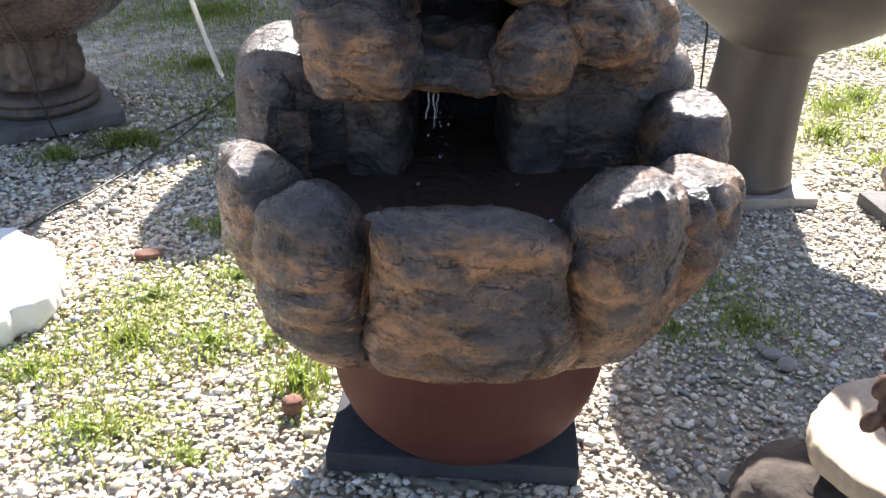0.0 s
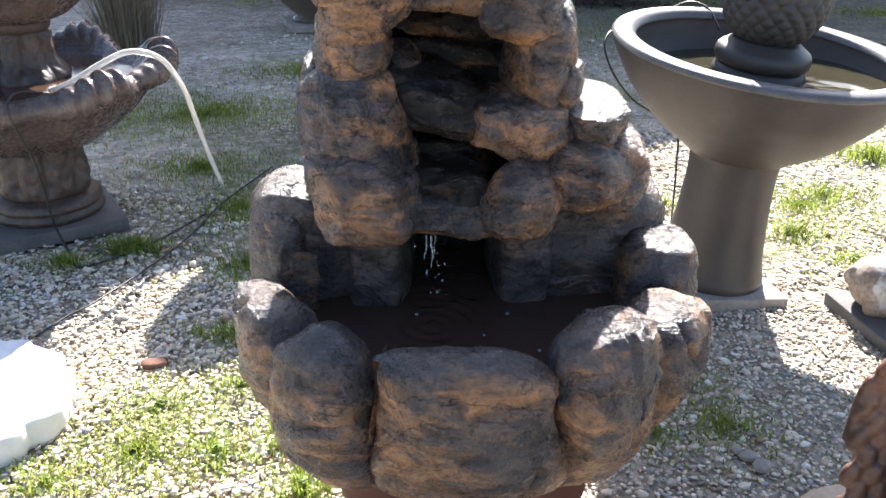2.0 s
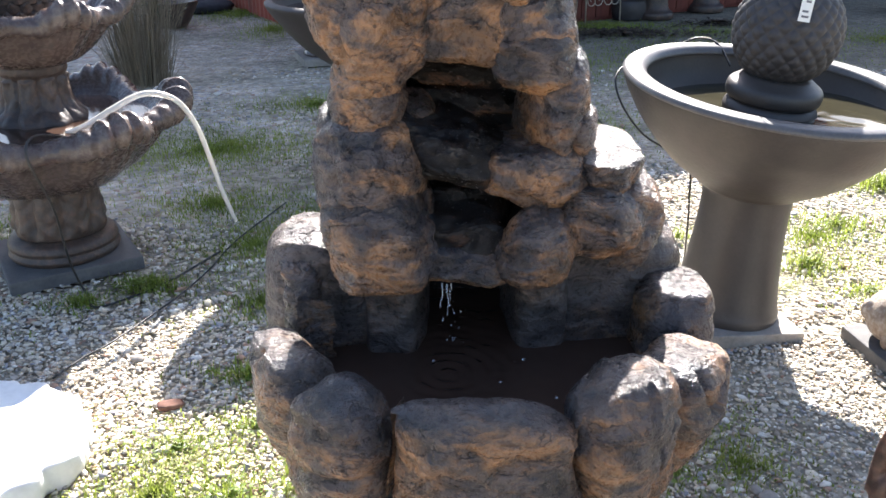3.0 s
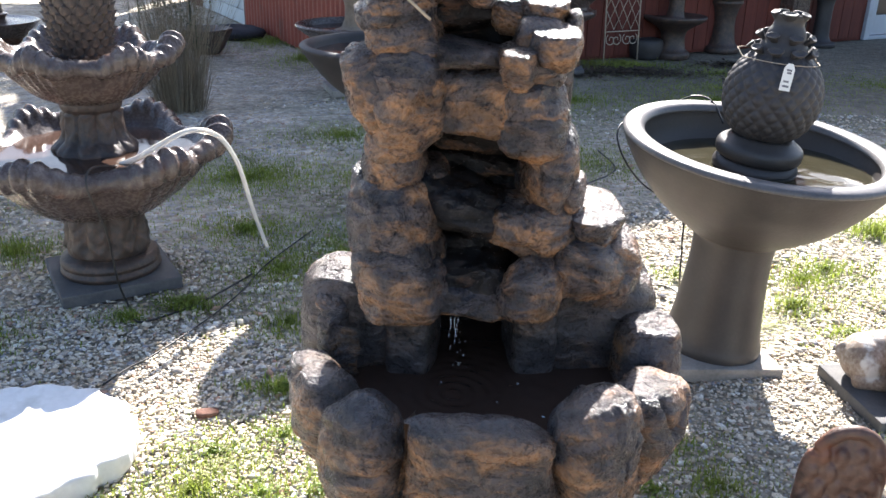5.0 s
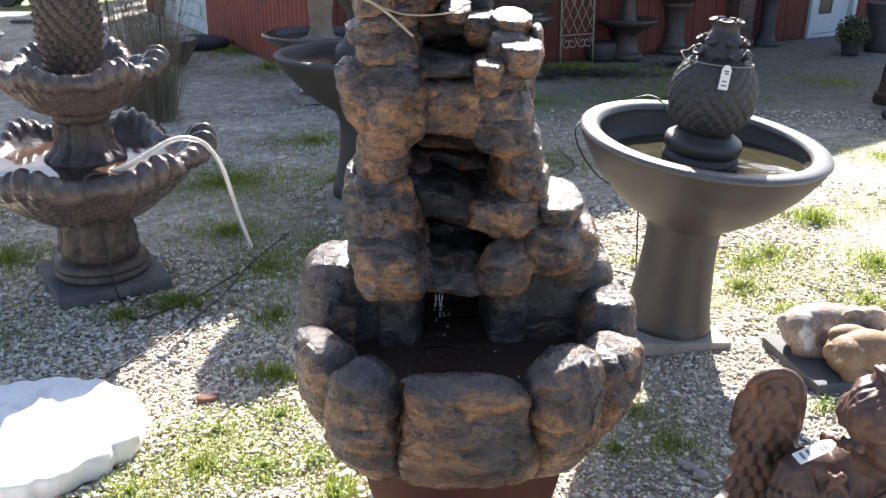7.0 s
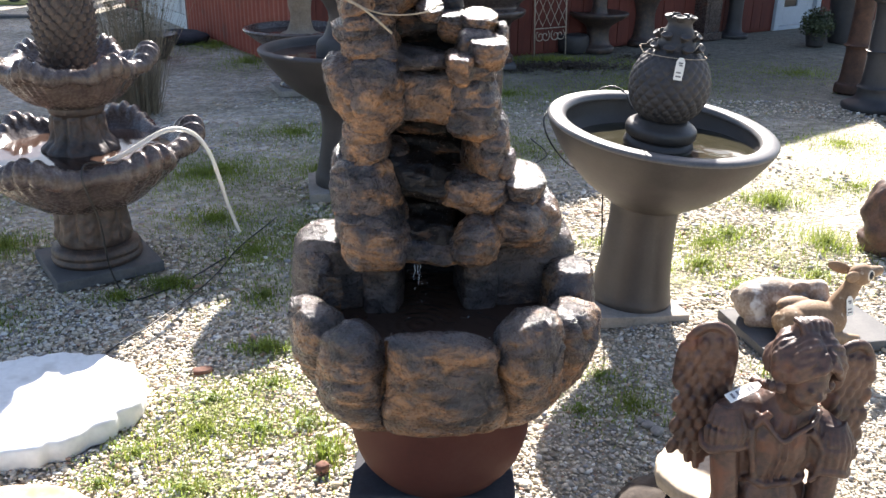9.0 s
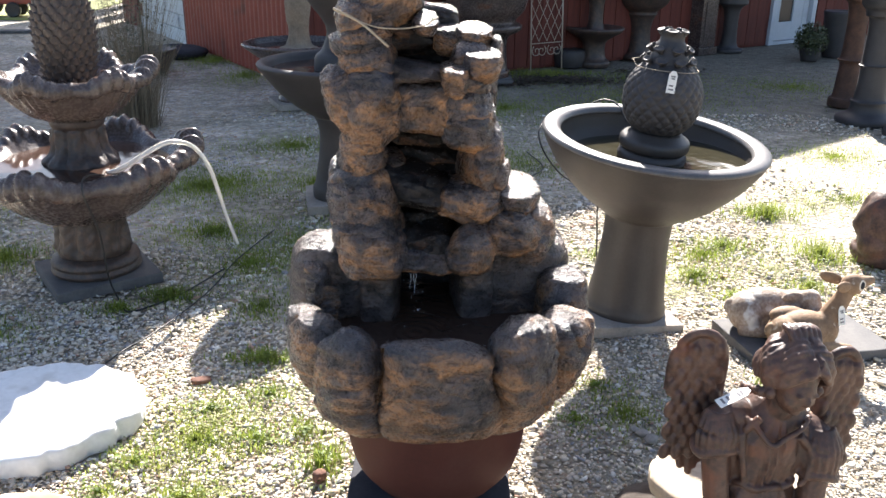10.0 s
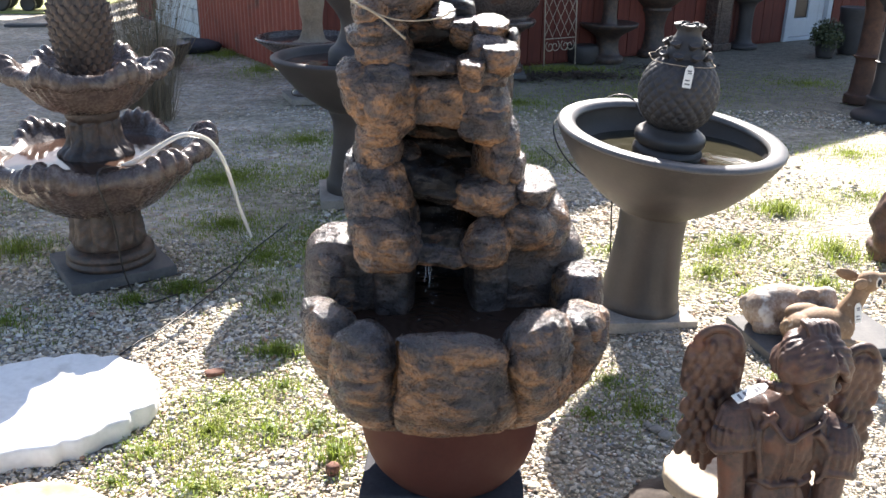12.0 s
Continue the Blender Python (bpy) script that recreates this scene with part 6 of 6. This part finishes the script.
NEAR_GREEN = [(-0.75, 1.95, 0.22, 0.16, 520, 0.03), (-0.55, 1.75, 0.16, 0.13, 420, 0.035), (-0.93, 1.62, 0.17, 0.12, 420, 0.035), (-0.72, 1.42, 0.13, 0.10, 380, 0.04),
              (-0.30, 1.60, 0.09, 0.11, 420, 0.06), (-0.38, 1.78, 0.10, 0.10, 300, 0.04), (-0.60, 2.32, 0.16, 0.06, 520, 0.06), (-0.55, 2.05, 0.14, 0.10, 320, 0.04), (-1.0, 1.45, 0.12, 0.08, 200, 0.03),
              (-0.50, 1.35, 0.10, 0.07, 140, 0.03), (1.40, 2.12, 0.06, 0.05, 60, 0.07), (-1.15, 2.96, 0.13, 0.08, 500, 0.06), (-1.36, 2.82, 0.10, 0.06, 260, 0.05),
              (1.45, 3.2, 0.15, 0.10, 460, 0.06), (2.22, 4.2, 0.24, 0.16, 900, 0.08), (2.25, 3.5, 0.22, 0.25, 900, 0.07), (1.75, 3.65, 0.22, 0.12, 420, 0.05), (1.6, 2.95, 0.16, 0.12, 300, 0.04), (2.0, 3.05, 0.2, 0.15, 420, 0.05),
              (-2.15, 3.45, 0.22, 0.2, 800, 0.07), (0.72, 2.1, 0.12, 0.10, 220, 0.03), (0.60, 1.85, 0.11, 0.09, 200, 0.03), (1.0, 3.5, 0.2, 0.1, 240, 0.04)]
SHADE_GREEN = [(-1.15, 3.9, 0.25, 0.2, 900, 0.06), (-0.85, 3.4, 0.2, 0.25, 800, 0.05), (-0.62, 4.9, 0.3, 0.2, 700, 0.06), (-0.95, 5.9, 0.35, 0.25, 800, 0.08), (-0.7, 2.85, 0.16, 0.2, 500, 0.05), (-1.85, 2.6, 0.2, 0.2, 500, 0.05),
               (-2.4, 4.6, 0.5, 0.4, 1600, 0.07), (0.6, 5.4, 0.5, 0.3, 700, 0.05), (1.9, 6.6, 0.6, 0.4, 900, 0.05), (0.9, 7.4, 0.6, 0.4, 1000, 0.07), (2.4, 8.2, 0.7, 0.4, 1000, 0.06), (1.6, 9.3, 0.5, 0.2, 1200, 0.12),
               (-1.9, 9.1, 0.3, 0.5, 700, 0.10), (-2.5, 10.2, 0.3, 0.4, 700, 0.12), (-1.3, 4.9, 0.3, 0.3, 500, 0.05), (0.2, 4.2, 0.3, 0.3, 400, 0.04)]
THIN = [(-0.5, 3.6, 1.1, 0.9, 5000, 0.025), (0.4, 5.4, 1.6, 1.0, 5000, 0.03), (-1.4, 4.8, 1.3, 1.0, 4000, 0.03), (-0.75, 1.75, 0.5, 0.45, 1100, 0.026), (1.6, 3.5, 0.8, 0.6, 1200, 0.03), (0.8, 1.9, 0.3, 0.35, 700, 0.022), (2.2, 7.6, 2.0, 1.3, 2600, 0.035), (0.2, 7.2, 1.2, 1.0, 3500, 0.04), (4.2, 8.6, 1.8, 1.2, 1800, 0.03), (2.6, 9.0, 1.8, 0.7, 1200, 0.03), (3.3, 5.6, 0.9, 0.8, 900, 0.035), (2.9, 4.5, 0.8, 0.6, 800, 0.03)]
v, f = blades([(x, y, rx * 1.5, ry * 1.5, int(n * 0.75), h) for x, y, rx, ry, n, h in NEAR_GREEN] + [(x, y, rx * 2.1, ry * 2.1, int(n * 1.9), h * 0.55) for x, y, rx, ry, n, h in SHADE_GREEN] + [(x, y, rx, ry, int(n * 1.6), h) for x, y, rx, ry, n, h in THIN], 4, 0.0022, 0.9)
tagged(new("grass", mesh_of("grass", v, f, GRASS)), "patchy green grass growing through gravel", "grass", kind="stuff")
v, f = rosettes([(x, y, rx * 1.3, ry * 1.3, n // 3, h * 0.7) for x, y, rx, ry, n, h in NEAR_GREEN] + [(-1.2, 2.95, 0.14, 0.07, 300, 0.05), (1.42, 2.10, 0.05, 0.04, 30, 0.06)], 8, 0.014)
tagged(new("weeds", mesh_of("weeds", v, f, LEAF)), "low broad-leaved green weeds among pebbles", "weeds", kind="stuff")


v, f = rosettes([(-0.72, 1.85, 0.55, 0.50, 1300, 0.012), (-0.62, 1.45, 0.40, 0.22, 500, 0.012), (1.9, 3.3, 0.8, 0.6, 1300, 0.015), (1.3, 3.0, 0.5, 0.3, 900, 0.012), (2.6, 4.4, 0.9, 0.6, 1300, 0.02)], 28, 0.011)
tagged(new("creeping_weeds", mesh_of("creeping_weeds", v, f, CREEPER)), "pale yellow-green creeping weeds between the pebbles", "weeds", kind="stuff")
v, f = rosettes([(1.7, 8.95, 1.0, 0.35, 1500, 0.03), (0.9, 8.75, 0.6, 0.35, 600, 0.03), (2.9, 9.6, 0.6, 0.25, 500, 0.03)], 18, 0.05)
tagged(new("leaf_litter", mesh_of("leaf_litter", v, f, LITTER)), "dark brown dead leaves scattered along the barn wall", "leaves", kind="stuff")
single("plank", box(0.62, 0.14, 0.04, 0.006, 0.003, 6, 3), PLATE_GREY, pose(-6.13, 12.9, -0.006, 0, 0, 7), "grey weathered plank lying on the yard", "plank")
cart = thing("red_cart", "red painted wheeled cart parked on the lawn", "cart", pose(-7.1, 15.15, 0, 0, 0, 10))
part("bed", box(0.75, 0.5, 0.2, 0.02), RED_METAL, cart, "red painted cart bed", True, pose(0.15, 0, 0.22))
part("drawbar", tube([(0.5, 0, 0.26), (0.75, 0, 0.18), (0.95, 0, 0.05)], 0.03, 8), RED_METAL, cart)
for x, y, r in ((-0.36, -0.26, 0.21), (-0.36, 0.26, 0.21), (0.12, -0.28, 0.13), (0.12, 0.28, 0.13)):
    wheel = part("wheel", lathe(smooth_profile([(0.02, -0.03), (r * 0.6, -0.035), (r * 0.6, 0.035), (0.02, 0.03)], 2), 28), RED_METAL, cart, "", True, pose(x, y, r, 90, 0, 0))
    part("tyre", lathe(smooth_profile([(r * 0.6, -0.045), (r * 0.92, -0.05), (r, 0.0), (r * 0.92, 0.05), (r * 0.6, 0.045)], 4), 32), CABLE, wheel, "black rubber tyre")


def dry_shrub():
    rnd = random.Random(9)
    sh = thing("dry_shrub", "dry straw-coloured shrub with sparse green leaves", "shrub", pose(-2.38, 6.6, 0))
    bm = bmesh.new()
    for _ in range(700):
        a, r = rnd.uniform(0, 6.283), rnd.uniform(0.02, 0.2)
        h, sp = rnd.uniform(0.3, 1.5), rnd.uniform(0.05, 0.42)
        x, y = r * math.cos(a), r * math.sin(a)
        merge_pts = [(x, y, 0), (x + sp * 0.35 * math.cos(a), y + sp * 0.35 * math.sin(a), h * 0.5), (x + sp * math.cos(a + 0.3), y + sp * math.sin(a + 0.3), h)]
        w = rnd.uniform(0.0012, 0.003)
        rows = []
        for k, p in enumerate(merge_pts):
            ww = w * (1 - 0.35 * k)
            rows.append([bm.verts.new((p[0] + ww * math.cos(b), p[1] + ww * math.sin(b), p[2])) for b in (0, 2.09, 4.19)])
        for p, q in zip(rows, rows[1:]):
            for i in range(3):
                bm.faces.new((p[i], p[(i + 1) % 3], q[(i + 1) % 3], q[i]))
    part("foliage", bm, DRY, sh)
    v, f = rosettes([(0, 0, 0.36, 0.36, 900, 1.5)], 3, 0.035)
    part_mesh("leaves", mesh_of("leaves", [(x, y, z if z > 0.5 else z + 0.55) for x, y, z in v], f, BUSH), sh, "sparse olive leaves")


dry_shrub()
bush = thing("potted_bush", "small green bush in a dark pot", "bush", pose(5.25, 10.55, 0))
part("pot", lathe(smooth_profile([(0.10, 0.0), (0.13, 0.14), (0.14, 0.18), (0.115, 0.17)], 3), 32), BATH_DK, bush)
rnd = random.Random(2)
verts, faces = [], []
for _ in range(1500):
    d = Vector((rnd.gauss(0, 1), rnd.gauss(0, 1), rnd.gauss(0, 1))).normalized() * 0.19 * rnd.uniform(0.4, 1.2)
    u = Vector((rnd.gauss(0, 1), rnd.gauss(0, 1), rnd.gauss(0, 1))).normalized()
    w = u.cross(d).normalized() * 0.012
    b = len(verts)
    c = d + Vector((0, 0, 0.28))
    verts += [c - w, c + u * 0.025, c + w, c - u * 0.025]
    faces.append((b, b + 1, b + 2, b + 3))
part_mesh("leaves", mesh_of("leaves", verts, faces, BUSH), bush)

build_pebbles()
